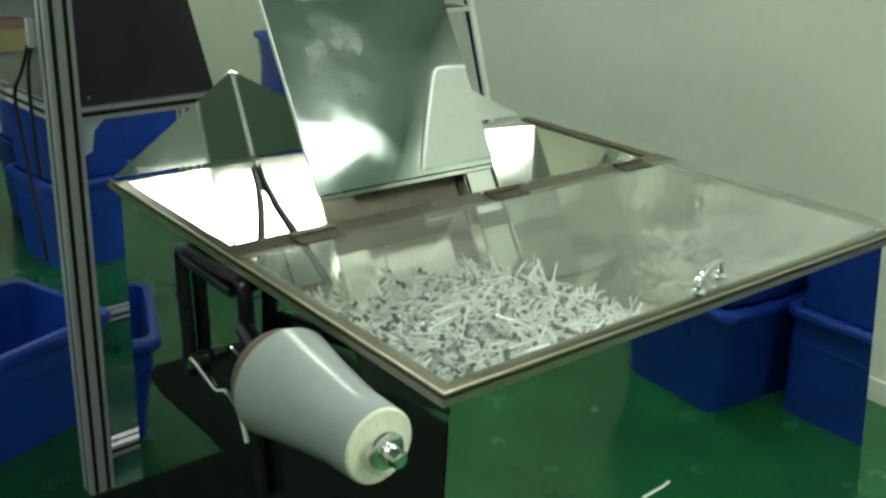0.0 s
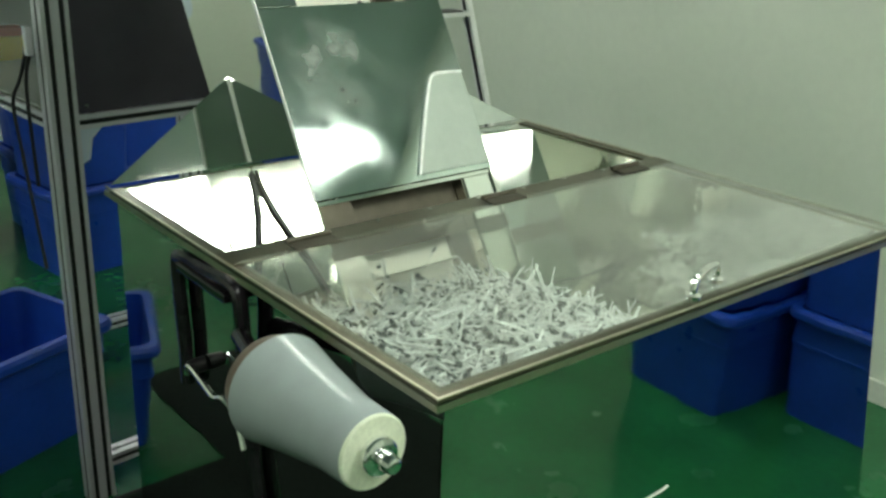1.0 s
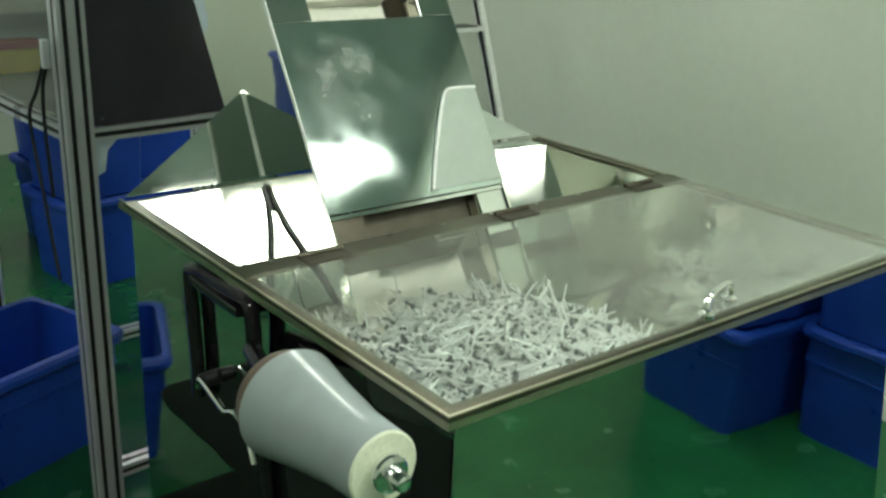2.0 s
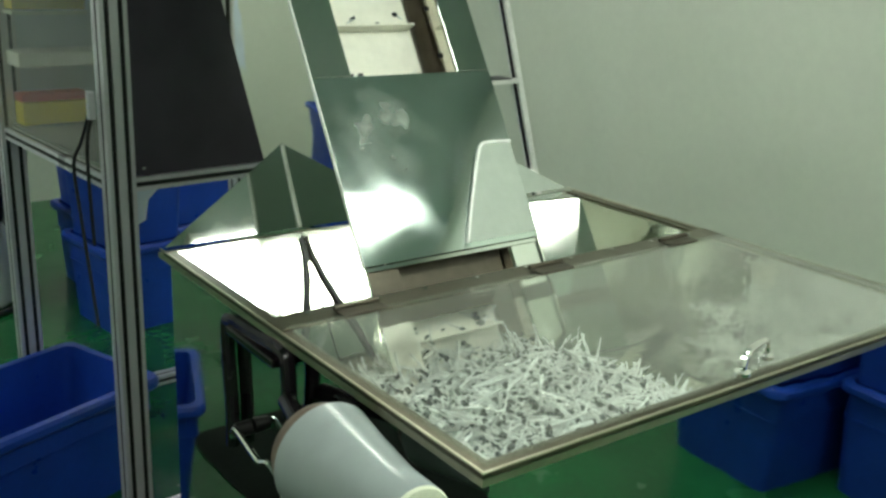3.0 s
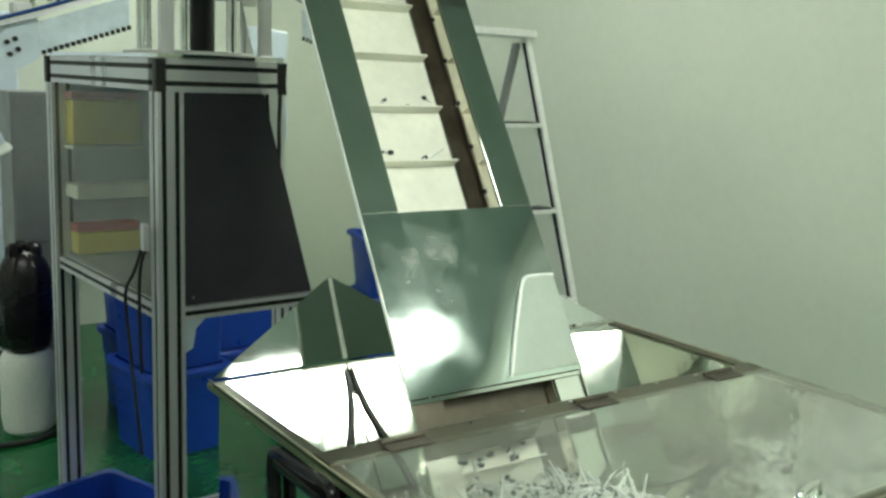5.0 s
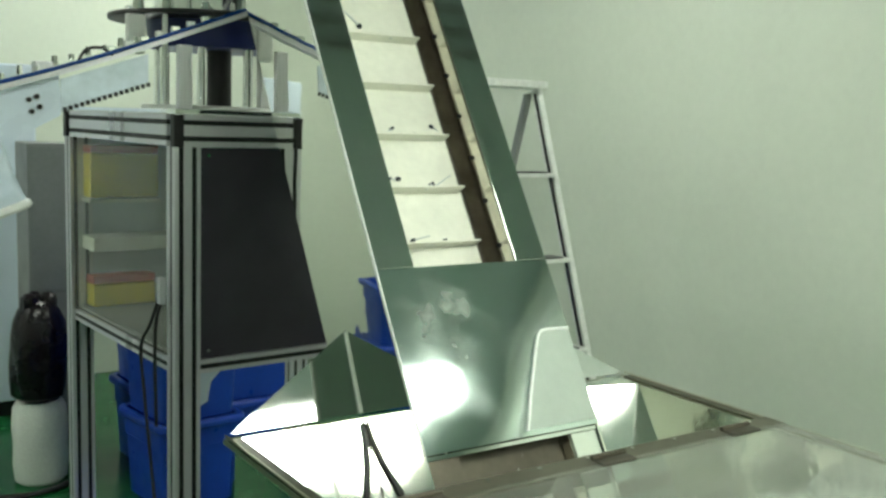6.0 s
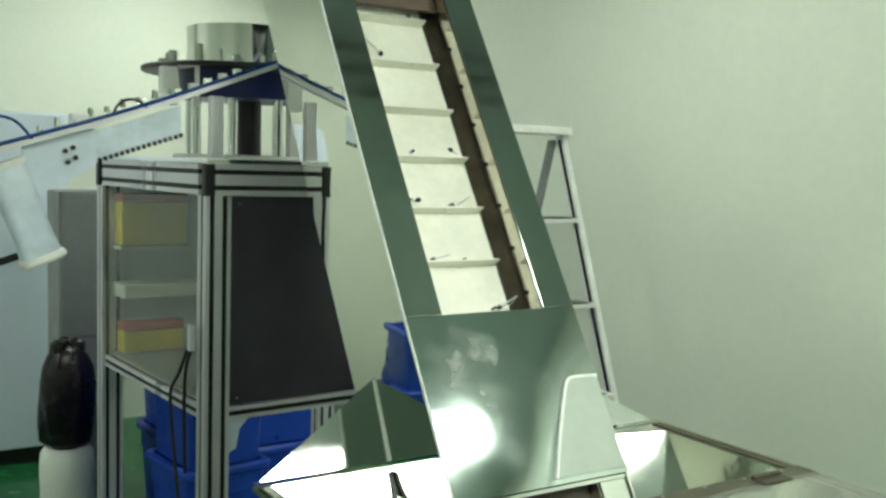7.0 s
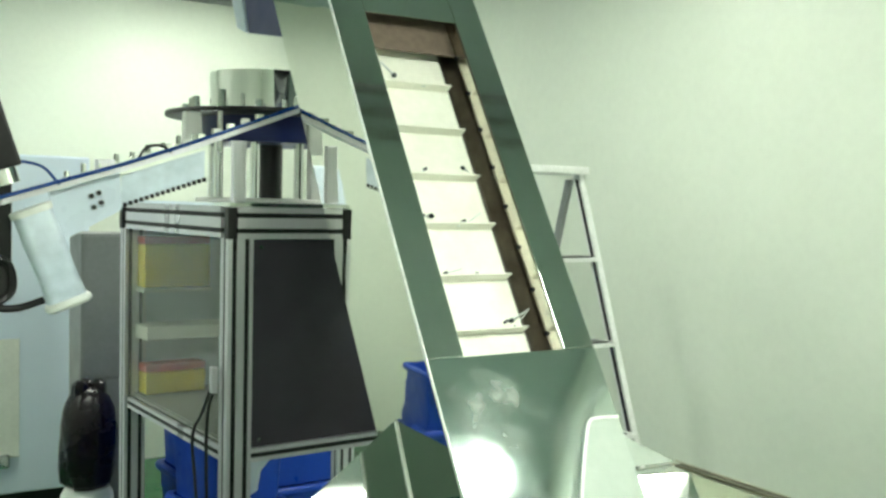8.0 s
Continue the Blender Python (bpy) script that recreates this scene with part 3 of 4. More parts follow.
while n_clips < 2400:
    x, y = rh.uniform(0.04, 0.76), rh.uniform(0.04, 0.66)
    z = heap_height(x, y) + rh.uniform(-0.028, 0.012)
    if not in_hopper(x, y, z - 0.004):
        continue
    m = Matrix.Translation((x, y, z)) @ rand_rot(rh, 0.32)
    L, w, bend = rh.uniform(0.030, 0.064), rh.uniform(0.0012, 0.0027), rh.uniform(-3.0, 3.0)
    clip_verts(shaft_store, m, ((0, 1.0), (L * 0.3, 0.95), (L * 0.65, 0.9), (L, 0.7)), w, bend)
    if rh.random() < 0.6:
        clip_verts(tip_store, m, ((-0.005, 1.3), (-0.001, 2.2), (0.004, 1.7)), w)
    n_clips += 1


def stuff_mesh(name, store, mat, parent):
    me = bpy.data.meshes.new(name)
    me.from_pydata(store[0], [], store[1])
    me.materials.append(mat)
    ob = new(name, me)
    ob.parent = parent
    return ob


heap = thing("heap_of_clips", pose(0, 0, 0), "loose heap of clear plastic clips with dark tips inside the hopper", "clips", kind="stuff")
stuff_mesh("clip_shafts", shaft_store, M_CLIP, heap)
stuff_mesh("clip_tips", tip_store, M_TIP, heap)
# lower layer, coloured dark for the shade between the clips
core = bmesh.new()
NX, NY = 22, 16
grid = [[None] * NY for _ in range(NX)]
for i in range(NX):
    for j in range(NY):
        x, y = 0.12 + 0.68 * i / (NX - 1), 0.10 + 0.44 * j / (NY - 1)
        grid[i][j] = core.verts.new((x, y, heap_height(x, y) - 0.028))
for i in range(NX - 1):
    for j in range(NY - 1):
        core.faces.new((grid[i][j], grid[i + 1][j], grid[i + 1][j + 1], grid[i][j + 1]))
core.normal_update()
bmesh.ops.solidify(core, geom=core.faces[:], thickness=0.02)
part("lower_clips", core, M_CLIPSHADE, heap, smooth=True)

# clips carried on the belt
rc = random.Random(23)
for k in range(-8, 9):
    for j in range(rc.choice((2, 3, 3, 4)) + (12 if k < -2 else 0)):
        a, b = bmesh.new(), bmesh.new()
        add_clip_bm(a, b, Matrix.Identity(4), rc)
        m = pose(rc.uniform(OX0 + 0.01, BX1 - 0.02), PHASE + k * PITCH + rc.uniform(0.005, 0.03), BZ + 0.006) @ pose(0, 0, 0, rc.uniform(-40, 40), rc.choice((90, -90)) + rc.uniform(-50, 50), 0)
        c = part("clip", a, M_CLIP, belt, at=m)
        part("tip", b, M_TIP, c)


# ---- blue bins ----
def bin_thing(m, L, Wd, H, label, group=""):
    e = thing("plastic_bin", m, label, "bin", group)
    t = 0.9
    r = 0.03
    part("body", loft([rrect(L * t, Wd * t, r, 0.0), rrect(L * 0.965, Wd * 0.965, r, H * 0.70), rrect(L * 0.99, Wd * 0.99, r, H * 0.705), rrect(L, Wd, r, H),
                       rrect(L - 0.012, Wd - 0.012, r, H), rrect(L * 0.97 - 0.012, Wd * 0.97 - 0.012, r, H * 0.7), rrect(L * t - 0.01, Wd * t - 0.01, r, 0.008)]), M_BLUE, e, smooth=True)
    part("rim", loft([rrect(L, Wd, r, H - 0.02), rrect(L + 0.030, Wd + 0.030, r + 0.01, H - 0.030), rrect(L + 0.042, Wd + 0.042, r + 0.012, H - 0.022), rrect(L + 0.042, Wd + 0.042, r + 0.012, H - 0.006), rrect(L + 0.026, Wd + 0.026, r, H + 0.003), rrect(L - 0.014, Wd - 0.014, r, H + 0.003)], caps=False), M_BLUE, e, smooth=True)
    part("rib", loft([rrect(L * 0.962, Wd * 0.962, r, H * 0.68), rrect(L * 0.995, Wd * 0.995, r, H * 0.685), rrect(L * 0.998, Wd * 0.998, r, H * 0.705), rrect(L * 0.97, Wd * 0.97, r, H * 0.71)], caps=False), M_BLUE, e, smooth=True)
    return e


BIN = "blue open plastic tote bin standing on the green floor"
STK = "blue plastic tote bin stacked on another bin"
bin_thing(pose(-0.062, 1.845, 0, 0, 0, 20), 0.67, 0.37, 0.305, "blue open empty tote bin on the floor beside the cabinet post", "blue bins")
for bx, by, rz in ((0.675, 3.02, 8), (0.76, 3.50, 4), (1.03, 3.2, 0)):
    for lev in range(3):
        bin_thing(pose(bx, by, 0.35 * lev, 0, 0, rz), 0.33, 0.36, 0.345, STK if lev else BIN, "blue bins")
for lev in range(2):
    bin_thing(pose(-1.62, 3.75, 0.30 * lev, 0, 0, 10), 0.34, 0.36, 0.345, STK if lev else BIN, "blue bins")
bin_thing(pose(1.925, -0.88, 0, 0, 0, 6), 0.44, 0.40, 0.345, BIN, "blue bins")
bin_thing(pose(1.925, -0.88, 0.35, 0, 0, 6), 0.44, 0.40, 0.345, STK, "blue bins")
bin_thing(pose(2.05, -0.475, 0), 0.28, 0.33, 0.345, BIN, "blue bins")
bin_thing(pose(2.05, -0.475, 0.35), 0.28, 0.33, 0.345, STK, "blue bins")

# ---- machine cabinet of slotted aluminium ----
CAB = pose(0.110, 1.420, 0, 0, 0, 4.0)
cabinet = thing("machine_cabinet", CAB, "aluminium profile machine cabinet with smoked and hazy panels", "cabinet")
CW, CD, CT = 0.76, 0.765, 1.511
PW, PD = 0.06, 0.045
for px in (PW / 2, CW - PW / 2):
    for py in (PD / 2, CD - PD / 2):
        slotted(cabinet, "z", px, py, 0.0, CT - 0.071, PW, PD, 2, 1, "post")
for y in (PD / 2, CD - PD / 2):
    slotted(cabinet, "x", y, CT - 0.036, 0.022, CW - 0.022, PD, 0.07, 1, 2)
    slotted(cabinet, "x", y, 0.945, PW, CW - PW, PD, 0.03, 1, 1)
    slotted(cabinet, "x", y, 0.10, PW, CW - PW, PD, 0.03, 1, 1)
for x in (PD / 2, CW - PD / 2):
    slotted(cabinet, "y", x, CT - 0.036, PD, CD - PD, PD, 0.07, 1, 2)
    slotted(cabinet, "y", x, 0.945, PD, CD - PD, 0.03, 0.03, 1, 1)
for x in (0.0085, CW - 0.0085):
    for y in (0.009, CD - 0.009):
        part("corner_joint", box(x - 0.0115, y - 0.012, CT - 0.072, x + 0.0115, y + 0.012, CT - 0.001, 0.003), M_BLACK, cabinet, "black plastic corner joint")
part("front_panel", box(PW + 0.001, 0.006, 0.962, CW - 0.004, 0.012, CT - 0.073, 0.001), M_SMOKE, cabinet, "dark smoked front panel")
part("corner_gusset", prism([(PW + 0.001, 0.929), (PW + 0.055, 0.929), (PW + 0.03, 0.905), (PW + 0.022, 0.86), (PW + 0.001, 0.85)], "y", 0.010, 0.014), M_PALE, cabinet, "pale corner gusset")
for sx, sz in ((PW + 0.02, 0.98), (PW + 0.02, CT - 0.09), (CW - 0.08, 0.98), (CW - 0.08, CT - 0.09)):
    part("screw", cyl((sx, 0.002, sz), (sx, 0.0058, sz), 0.004, seg=8), M_CHROME, cabinet)
for sx in (0.01, CW - 0.012):
    part("screw", cyl((sx, 0.10, CT - 0.055), (sx - 0.004, 0.10, CT - 0.055), 0.004, seg=8), M_CHROME, cabinet)
door = part("side_door", box(0.008, PD + 0.006, 0.965, 0.013, CD - PD - 0.006, CT - 0.076, 0.001), M_FROST, cabinet, "hazy clear side door")
door.visible_shadow = False
part("top_plate", box(0.004, 0.004, CT, CW - 0.004, CD - 0.004, CT + 0.010, 0.001), M_CHROME, cabinet)
part("base_plate", box(0.03, 0.03, 0.962, CW - 0.01, CD - 0.03, 0.970), M_GREY, cabinet)
part("rear_panel", box(PW, CD - 0.02, 0.962, CW - PW, CD - 0.014, CT - 0.073), M_PALE, cabinet)
part("right_panel", box(CW - 0.014, PD, 0.962, CW - 0.009, CD - PD, CT - 0.073), M_PALE, cabinet)
part("shelf", box(0.03, 0.62, 1.130, CW - 0.05, CD - 0.03, 1.168, 0.003), M_WHITE, cabinet, "white inner shelf")
part("control_box", box(0.034, 0.655, 1.275, 0.225, 0.72, 1.395, 0.004), M_YELLOW, cabinet, "yellow carton behind the hazy door")
part("box_stripe", box(0.034, 0.657, 1.397, 0.225, 0.72, 1.418, 0.002), M_RED, cabinet, "reddish carton lid")
part("box_tray", box(0.030, 0.650, 1.262, 0.230, 0.72, 1.272, 0.002), M_WHITE, cabinet)
part("control_box", box(0.040, 0.655, 0.972, 0.215, 0.72, 1.032, 0.004), M_YELLOW, cabinet, "yellow carton behind the hazy door")
part("box_stripe", box(0.040, 0.657, 1.034, 0.215, 0.72, 1.056, 0.002), M_RED, cabinet, "reddish carton lid")

# ---- bowl feeder on the cabinet ----
BX, BY = 0.336, 1.773
bowl = thing("bowl_feeder", pose(BX, BY, CT + 0.011), "chrome vibratory bowl feeder on a dark disc and blue drum", "feeder")
part("disc", cyl((0, 0, 0.216), (0, 0, 0.228), 0.262, 0.262, 56, 0.003), M_BLACK, bowl, "black round disc", smooth=True)
part("drum", cyl((0, 0, 0.150), (0, 0, 0.2155), 0.165, 0.172, 48), M_NAVY, bowl, "dark blue drum", smooth=True)
n = 48


def circ(r, z):
    return [(r * math.cos(2 * math.pi * k / n), r * math.sin(2 * math.pi * k / n), z) for k in range(n)]


part("bowl", loft([circ(0.13, 0.2285), circ(0.150, 0.230), circ(0.153, 0.330), circ(0.146, 0.330), circ(0.142, 0.241), circ(0.02, 0.238)]), M_CHROME, bowl, "polished steel bowl", smooth=True)
for k in range(14):
    a = 2 * math.pi * k / 14 + 0.2
    hgt = 0.248 + 0.012 * (k % 3)
    part("stud", cyl((0.21 * math.cos(a), 0.21 * math.sin(a), 0.2285), (0.21 * math.cos(a), 0.21 * math.sin(a), hgt), 0.012, 0.010, 12, 0.002), M_CHROME, bowl)
part("column", cyl((0.0, -0.02, 0.0), (0.0, -0.02, 0.1495), 0.032, seg=28), M_BLACK, bowl, smooth=True)
for k in range(8):
    a = 2 * math.pi * k / 8 + 0.2
    part("pillar", cyl((0.145 * math.cos(a), 0.145 * math.sin(a), 0.0), (0.145 * math.cos(a), 0.145 * math.sin(a), 0.1495), 0.012, seg=14), M_CHROME, bowl, smooth=True)
part("base_ring", cyl((0, 0, 0.0), (0, 0, 0.010), 0.185, 0.180, 48, 0.003), M_WHITE, bowl, "white base ring", smooth=True)
part("strut", cyl((-0.185, -0.165, 0.120), (-0.185, -0.165, 0.2155), 0.006, seg=12), M_WHITE, bowl, "thin white strut")
part("side_block", box(0.055, -0.16, 0.0, 0.095, -0.13, 0.1495, 0.004), M_WHITE, bowl)
part("side_block", box(-0.255, -0.12, 0.125, -0.215, -0.09, 0.2155, 0.004), M_WHITE, bowl)

# ---- linear track ----
track = thing("linear_track", pose(0, 0, 0), "white linear feed track with bolts and a blue air hose", "feed track")
TP = [(0.33, 1.44, 1.765), (0.278, 1.43, 1.742), (0.038, 1.43, 1.648), (-0.118, 1.43, 1.592), (-0.262, 1.43, 1.546), (-0.50, 1.43, 1.47)]
rings = []
for x, y, z in TP:
    rings.append([(x, y - 0.012, z), (x, y + 0.012, z), (x, y + 0.012, z - 0.011), (x, y - 0.012, z - 0.011)])
part("channel", loft(rings), M_ALU, track)
part("hose", sweep([(x, y - 0.016, z + 0.005) for x, y, z in TP], 0.004, 8, smooth_steps=4), M_TUBE, track, "blue air hose", smooth=True)

pl = prism([(-0.262, 1.535), (-0.122, 1.585), (-0.118, 1.50), (-0.24, 1.432)], "y", 1.438, 1.446)
part("side_plate", pl, M_PALE, track, "pale side plate with bolts")
for bx, bz in ((-0.165, 1.535), (-0.18, 1.528), (-0.16, 1.515), (-0.175, 1.505)):
    part("bolt", cyl((bx, 1.430, bz), (bx, 1.4375, bz), 0.0055, seg=6), M_BLACK, track)
rp = prism([(-0.118, 1.572), (0.06, 1.634), (0.06, 1.575), (-0.118, 1.505)], "y", 1.440, 1.445)
part("ramp_plate", rp, M_SLEEVE, track, "hazy clear ramp plate")
for k in range(16):
    f = k / 15
    part("slot", box(-0.115 + 0.17 * f, 1.4365, 1.507 + 0.058 * f, -0.107 + 0.17 * f, 1.4395, 1.516 + 0.058 * f), M_BLACK, track)
part("block", box(-0.17, 1.42, 1.575, -0.135, 1.455, 1.605, 0.003), M_ALU, track)
for k in range(9):
    f = k / 8
    x, z = -0.23 + 0.26 * f, 1.565 + 0.09 * f
    part("fitting", cyl((x, 1.425, z), (x, 1.425, z + 0.012 + 0.006 * (k % 2)), 0.006, 0.005, 10), M_CHROME, track)
part("cable", sweep([(-0.09, 1.42, 1.605), (-0.075, 1.41, 1.632), (-0.045, 1.41, 1.638), (-0.02, 1.42, 1.625)], 0.003, 6, smooth_steps=4), M_BLACK, track, smooth=True)
part("cable", sweep([(-0.33, 1.42, 1.595), (-0.28, 1.41, 1.585), (-0.245, 1.42, 1.55)], 0.003, 6, smooth_steps=4), M_TUBE, track, smooth=True)
part("hose_loop", sweep([(-0.42, 1.45, 1.40), (-0.37, 1.44, 1.405), (-0.335, 1.44, 1.385), (-0.33, 1.44, 1.335), (-0.36, 1.44, 1.305), (-0.32, 1.44, 1.30), (-0.27, 1.44, 1.315)], 0.008, 8, smooth_steps=5), M_BLACK, track, smooth=True)
for k in range(7):
    f = k / 6
    x, z = -0.02 + 0.20 * f, 1.631 + 0.078 * f
    part("clamp_block", box(x - 0.008, 1.417, z, x + 0.008, 1.434, z + 0.012, 0.002), M_WHITE if k % 2 else M_CHROME, track)
part("bracket", box(0.13, 1.45, CT + 0.011, 0.16, 1.47, 1.66, 0.002), M_ALU, track)
part("bracket", box(-0.36, 1.445, 1.32, -0.33, 1.46, 1.56, 0.002), M_BLACK, track)
motor = thing("drive_block", pose(-0.348, 1.43, 1.556, 0, -18, 0), "black drive block with a steel collar on the feed track", "motor")
part("body", box(-0.04, -0.03, 0.02, 0.04, 0.03, 0.17, 0.006), M_BLACK, motor)
part("collar", cyl((0, 0, -0.01), (0, 0, 0.02), 0.03, seg=20), M_CHROME, motor, smooth=True)
sleeve = thing("outlet_sleeve", pose(-0.30, 1.40, 1.495, 0, -21, 0), "milky plastic outlet sleeve with white end lips", "sleeve")
part("tube", loft([rrect(0.074, 0.05, 0.02, 0.0), rrect(0.078, 0.054, 0.022, -0.06), rrect(0.074, 0.05, 0.02, -0.13), rrect(0.078, 0.054, 0.02, -0.188)]), M_SLEEVE, sleeve, smooth=True)
part("lip", loft([rrect(0.078, 0.054, 0.02, -0.005), rrect(0.082, 0.058, 0.02, 0.0), rrect(0.08, 0.056, 0.02, 0.008)]), M_WHITE, sleeve, smooth=True)
part("lip", loft([rrect(0.080, 0.056, 0.02, -0.185), rrect(0.090, 0.064, 0.02, -0.190), rrect(0.092, 0.066, 0.02, -0.198), rrect(0.082, 0.056, 0.02, -0.203)]), M_WHITE, sleeve, smooth=True)
ebox = thing("control_box", pose(0.235, 3.62, 0), "dark grey steel control box on the floor behind the sack", "control box")
part("body", box(0.0, 0.0, 0.0, 0.24, 0.25, 1.37, 0.006), M_GREY, ebox)
part("door", box(0.008, -0.008, 0.75, 0.232, -0.001, 1.36, 0.003), M_GREY, ebox)
part("door", box(0.008, -0.008, 0.03, 0.232, -0.001, 0.742, 0.003), M_GREY, ebox)
cord = thing("power_cord", pose(0, 0, 0), "black cord hanging at the cabinet door", "cord")
part("cord", sweep([(0.093, 1.462, 1.13), (0.09, 1.47, 1.10), (0.085, 1.52, 1.03), (0.08, 1.57, 0.97), (0.085, 1.56, 0.85), (0.09, 1.5, 0.6)], 0.004, 6, smooth_steps=5), M_BLACK, cord, smooth=True)
part("cord", sweep([(0.093, 1.462, 1.09), (0.088, 1.48, 1.05), (0.087, 1.49, 0.97), (0.09, 1.49, 0.8)], 0.004, 6, smooth_steps=5), M_BLACK, cord, smooth=True)
part("plug", box(0.085, 1.45, 1.09, 0.10, 1.47, 1.15, 0.003), M_ALU, cord)

floor_cable = thing("floor_cable", pose(0, 0, 0), "black cable lying in a curve on the floor", "cable")
part("cable", sweep([(-0.7, 3.5, 0.012), (-0.3, 3.33, 0.012), (0.0, 3.27, 0.012), (0.18, 3.25, 0.012), (0.34, 3.33, 0.012), (0.44, 3.50, 0.012), (0.47, 3.72, 0.03)], 0.012, 8, smooth_steps=6), M_BLACK, floor_cable, smooth=True)

# ---- film roll and its holder ----
roll = thing("film_roll", pose(-0.062, 0.026, 0.935, -92, 0, 1), "tapered roll of milky plastic film on a chrome shaft", "film roll")


def circn(r, z, k=36):
    return [(r * math.cos(2 * math.pi * i / k), r * math.sin(2 * math.pi * i / k), z) for i in range(k)]
part("film", loft([circn(0.038, 0.0), circn(0.041, 0.004), circn(0.043, 0.05), circn(0.053, 0.115), circn(0.064, 0.17)]), M_FILM, roll, smooth=True)
part("end_face", loft([circn(0.0385, -0.003), circn(0.0405, -0.001), circn(0.0405, 0.0005)]), M_FILMEND, roll)
part("core", cyl((0, 0, 0.171), (0, 0, 0.20), 0.063, 0.052, 36, 0.004), M_BROWN, roll, smooth=True)
sh = cyl((0, 0, -0.016), (0, 0, -0.0035), 0.021, 0.021, 28, 0.004)
cyl((0, 0, -0.036), (0, 0, -0.0165), 0.009, 0.011, 20, 0.003, sh)
part("shaft", sh, M_CHROME, roll, "chrome shaft end", smooth=True)
holder = thing("roll_holder", pose(0, 0, 0), "black tube bracket fixed to the hopper side", "bracket")
part("frame_tube", sweep([(0.006, 0.592, 0.74), (0.006, 0.592, 0.80), (0.005, 0.602, 0.92), (0.004, 0.585, 0.945), (0.002, 0.50, 0.952), (0.001, 0.425, 0.958), (0.0, 0.404, 0.935), (0.004, 0.405, 0.80), (0.006, 0.395, 0.70), (0.006, 0.385, 0.64)], 0.0105, 10, smooth_steps=5), M_BLACKTUBE, holder, smooth=True)
part("top_plate", box(-0.010, 0.43, 0.930, 0.0165, 0.575, 0.944, 0.003), M_BLACKTUBE, holder)
part("knob", cyl((-0.010, 0.552, 0.785), (0.0165, 0.552, 0.785), 0.010, 0.012, 22, 0.003), M_BLACK, holder, "dark clamp knob", smooth=True)
part("pin", sweep([(-0.012, 0.553, 0.775), (-0.012, 0.545, 0.792), (-0.012, 0.50, 0.782), (-0.013, 0.466, 0.776), (-0.013, 0.44, 0.786), (-0.014, 0.405, 0.775), (-0.014, 0.385, 0.735)], 0.0045, 8, smooth_steps=3), M_CHROME, holder, "bent chrome rod", smooth=True)
part("arm", cyl((-0.060, 0.215, 0.912), (-0.008, 0.392, 0.90), 0.012), M_BLACKTUBE, holder)

# ---- step ladder ----
ladder = thing("step_ladder", pose(1.928, 2.42, 0), "aluminium step ladder standing by the wall", "ladder")

def lad(z, off=0.0):
    return -0.61 + 0.61 * z / 1.66 + off
for x in (0.0, -0.42):
    part("stile", loft([[(x - 0.012, y0 - 0.022, z), (x + 0.012, y0 - 0.022, z), (x + 0.012, y0 + 0.022, z), (x - 0.012, y0 + 0.022, z)] for z, y0 in ((0.0, lad(0)), (1.66, lad(1.66)))]), M_LADDER, ladder)
    part("stile_edge", loft([[(x - 0.0150, y0 - 0.010, z), (x - 0.0125, y0 - 0.010, z), (x - 0.0125, y0 + 0.006, z), (x - 0.0150, y0 + 0.006, z)] for z, y0 in ((0.02, lad(0.02)), (1.64, lad(1.64)))]), M_BLACK, ladder, "dark channel of the stile")
    part("rear_leg", loft([[(x - 0.01, y0 - 0.016, z), (x + 0.01, y0 - 0.016, z), (x + 0.01, y0 + 0.016, z), (x - 0.01, y0 + 0.016, z)] for z, y0 in ((0.0, 0.52), (1.64, 0.05))]), M_GREY, ladder, "dark grey rear leg")
for z in (0.36, 0.68, 1.01, 1.33):
    part("tread", box(-0.408, lad(z) - 0.04, z - 0.016, -0.012, lad(z) + 0.04, z, 0.003), M_LADDER, ladder)
    part("tread_pad", box(-0.40, lad(z) - 0.036, z + 0.0005, -0.05, lad(z) + 0.036, z + 0.006, 0.002), M_BLACK, ladder, "black anti-slip pad")
part("top_cap", box(-0.44, -0.05, 1.66, 0.02, 0.12, 1.69, 0.005), M_LADDER, ladder)

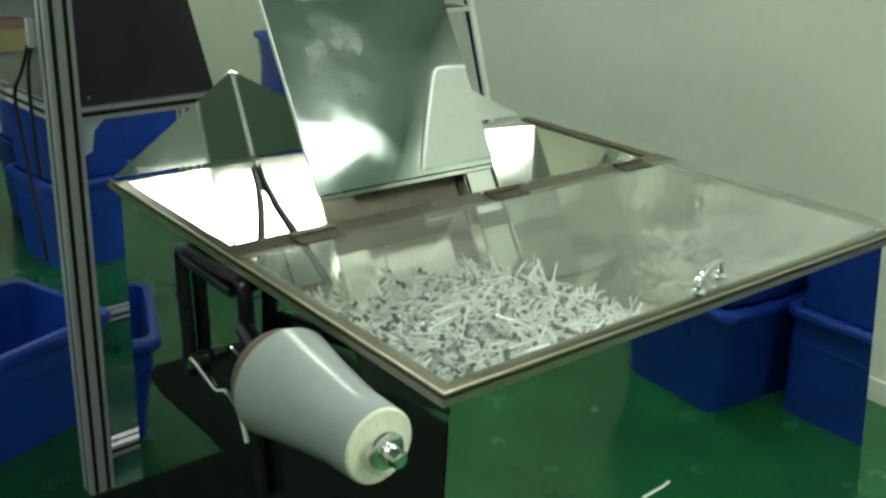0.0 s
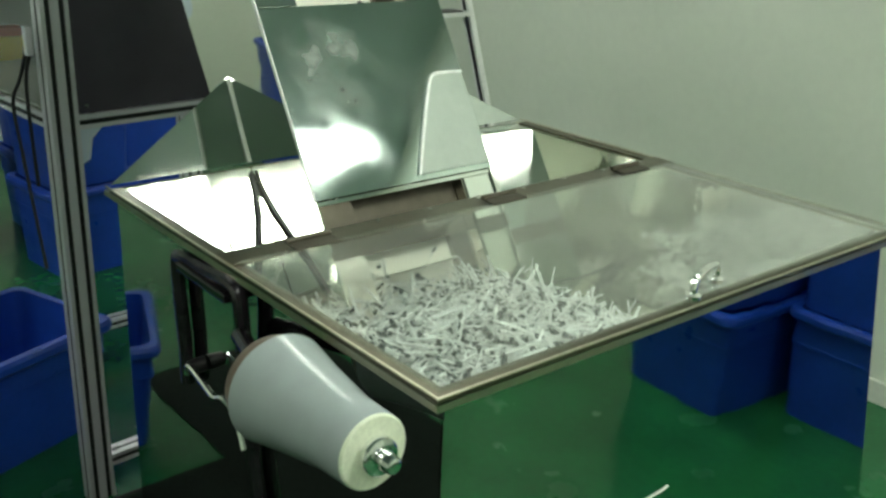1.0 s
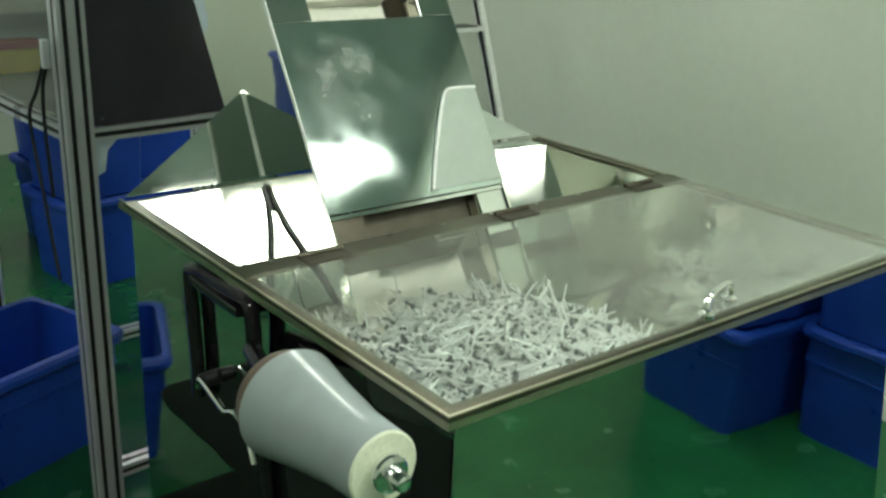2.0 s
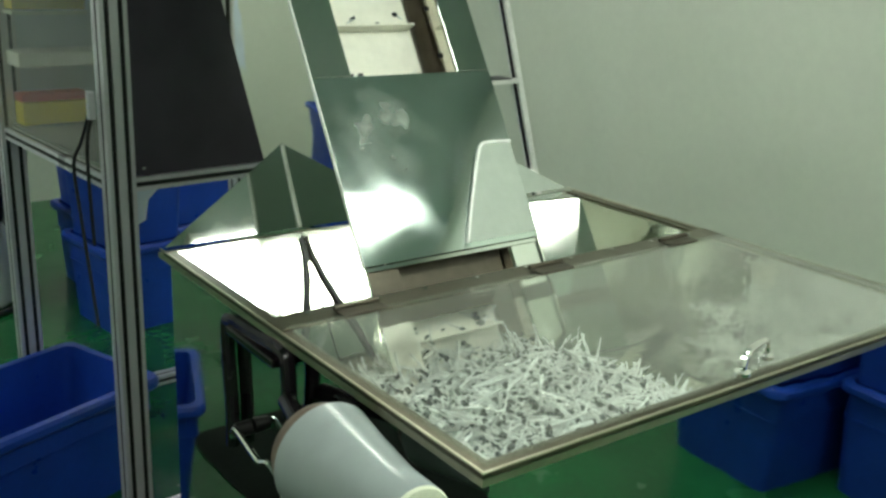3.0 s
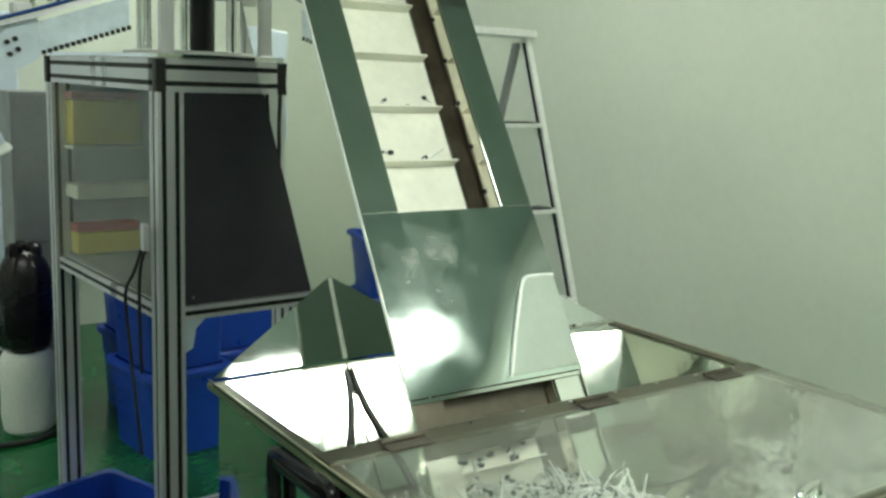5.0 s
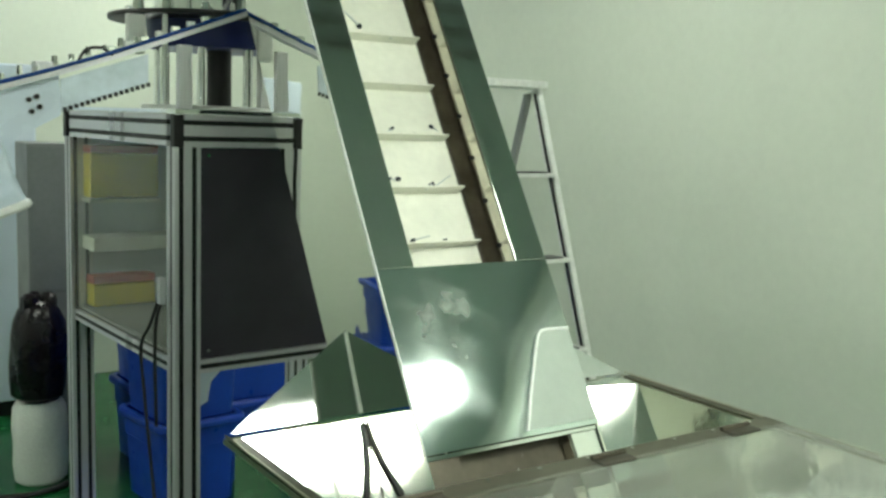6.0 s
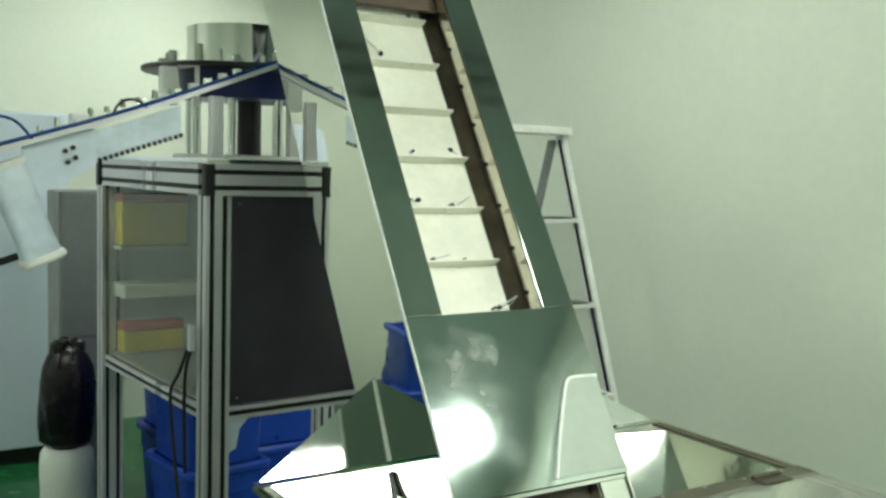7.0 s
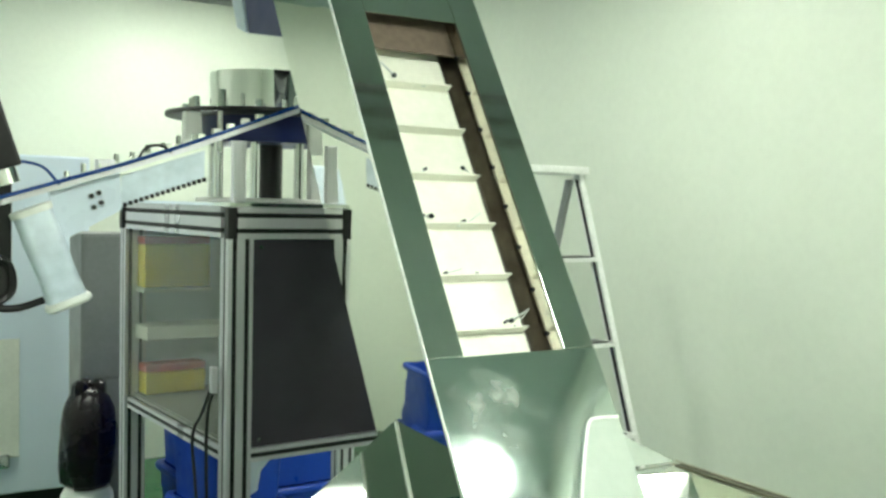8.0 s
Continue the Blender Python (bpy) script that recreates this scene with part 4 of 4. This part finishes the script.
# ---- far left: enclosure, sack, bag ----
enclosure = thing("machine_enclosure", pose(0, 4.35, 0), "pale grey enamelled machine enclosure", "machine")
part("body", box(-1.3, 0, 0.08, 0.42, 0.55, 1.72, 0.012), M_PALE, enclosure)
part("window", box(-0.62, -0.006, 0.26, 0.098, -0.001, 0.835, 0.002), M_TRIM, enclosure, "pale window panel")
part("handle", box(-0.06, -0.03, 0.215, 0.05, -0.002, 0.282, 0.006), M_CHROME, enclosure, "bright steel door handle")
part("plinth", box(-1.28, 0.03, 0, 0.40, 0.52, 0.079, 0.003), M_BLACK, enclosure)
rw = random.Random(3)


def lumpy(z_r, k=30, amp=0.06):
    """Rings of a soft body: height and radius, with uneven folds."""
    ph = [rw.uniform(0, 6.28) for _ in range(5)]
    out = []
    for z, r in z_r:
        out.append([(r * (1 + amp * (math.sin(3 * a + ph[0] + 3 * z) + 0.6 * math.sin(7 * a + ph[1] - 9 * z) + 0.5 * math.sin(5 * a + ph[2] + 14 * z))) * math.cos(a),
                     r * (1 + amp * (math.sin(3 * a + ph[3] + 3 * z) + 0.6 * math.sin(7 * a + ph[1] - 9 * z))) * math.sin(a), z) for a in (2 * math.pi * i / k for i in range(k))])
    return out


sack = thing("woven_sack", pose(0.225, 3.43, 0), "full white woven sack standing on the floor", "sack")
part("body", loft(lumpy([(0.0, 0.085), (0.015, 0.10), (0.08, 0.108), (0.16, 0.104), (0.24, 0.107), (0.31, 0.102), (0.34, 0.085)], amp=0.02)), M_SACK, sack, smooth=True)
bag = thing("bin_bag", pose(0.225, 3.43, 0.342), "shiny black bag lying on the white sack", "bag")
part("body", loft(lumpy([(0.0, 0.075), (0.02, 0.098), (0.08, 0.106), (0.16, 0.111), (0.25, 0.108), (0.32, 0.098), (0.37, 0.078), (0.40, 0.05), (0.412, 0.02)], amp=0.06)), M_BAG, bag, smooth=True)
for ex, ey in ((-0.035, -0.02), (0.04, 0.0), (0.0, 0.035)):
    part("tied_end", loft([[(x + ex, y + ey, z) for x, y, z in r] for r in lumpy([(0.36, 0.03), (0.40, 0.034), (0.425, 0.03), (0.44, 0.012)], k=14, amp=0.15)]), M_BAG, bag, smooth=True)

# ---- things that move ----
BELT_SPEED = 0.061
def motions():
    walk(belt, [(t, CM @ pose(0, BELT_SPEED * (t - 8.0), 0)) for t in (0.0, 2.0, 4.0, 6.0, 8.0)])


motions()
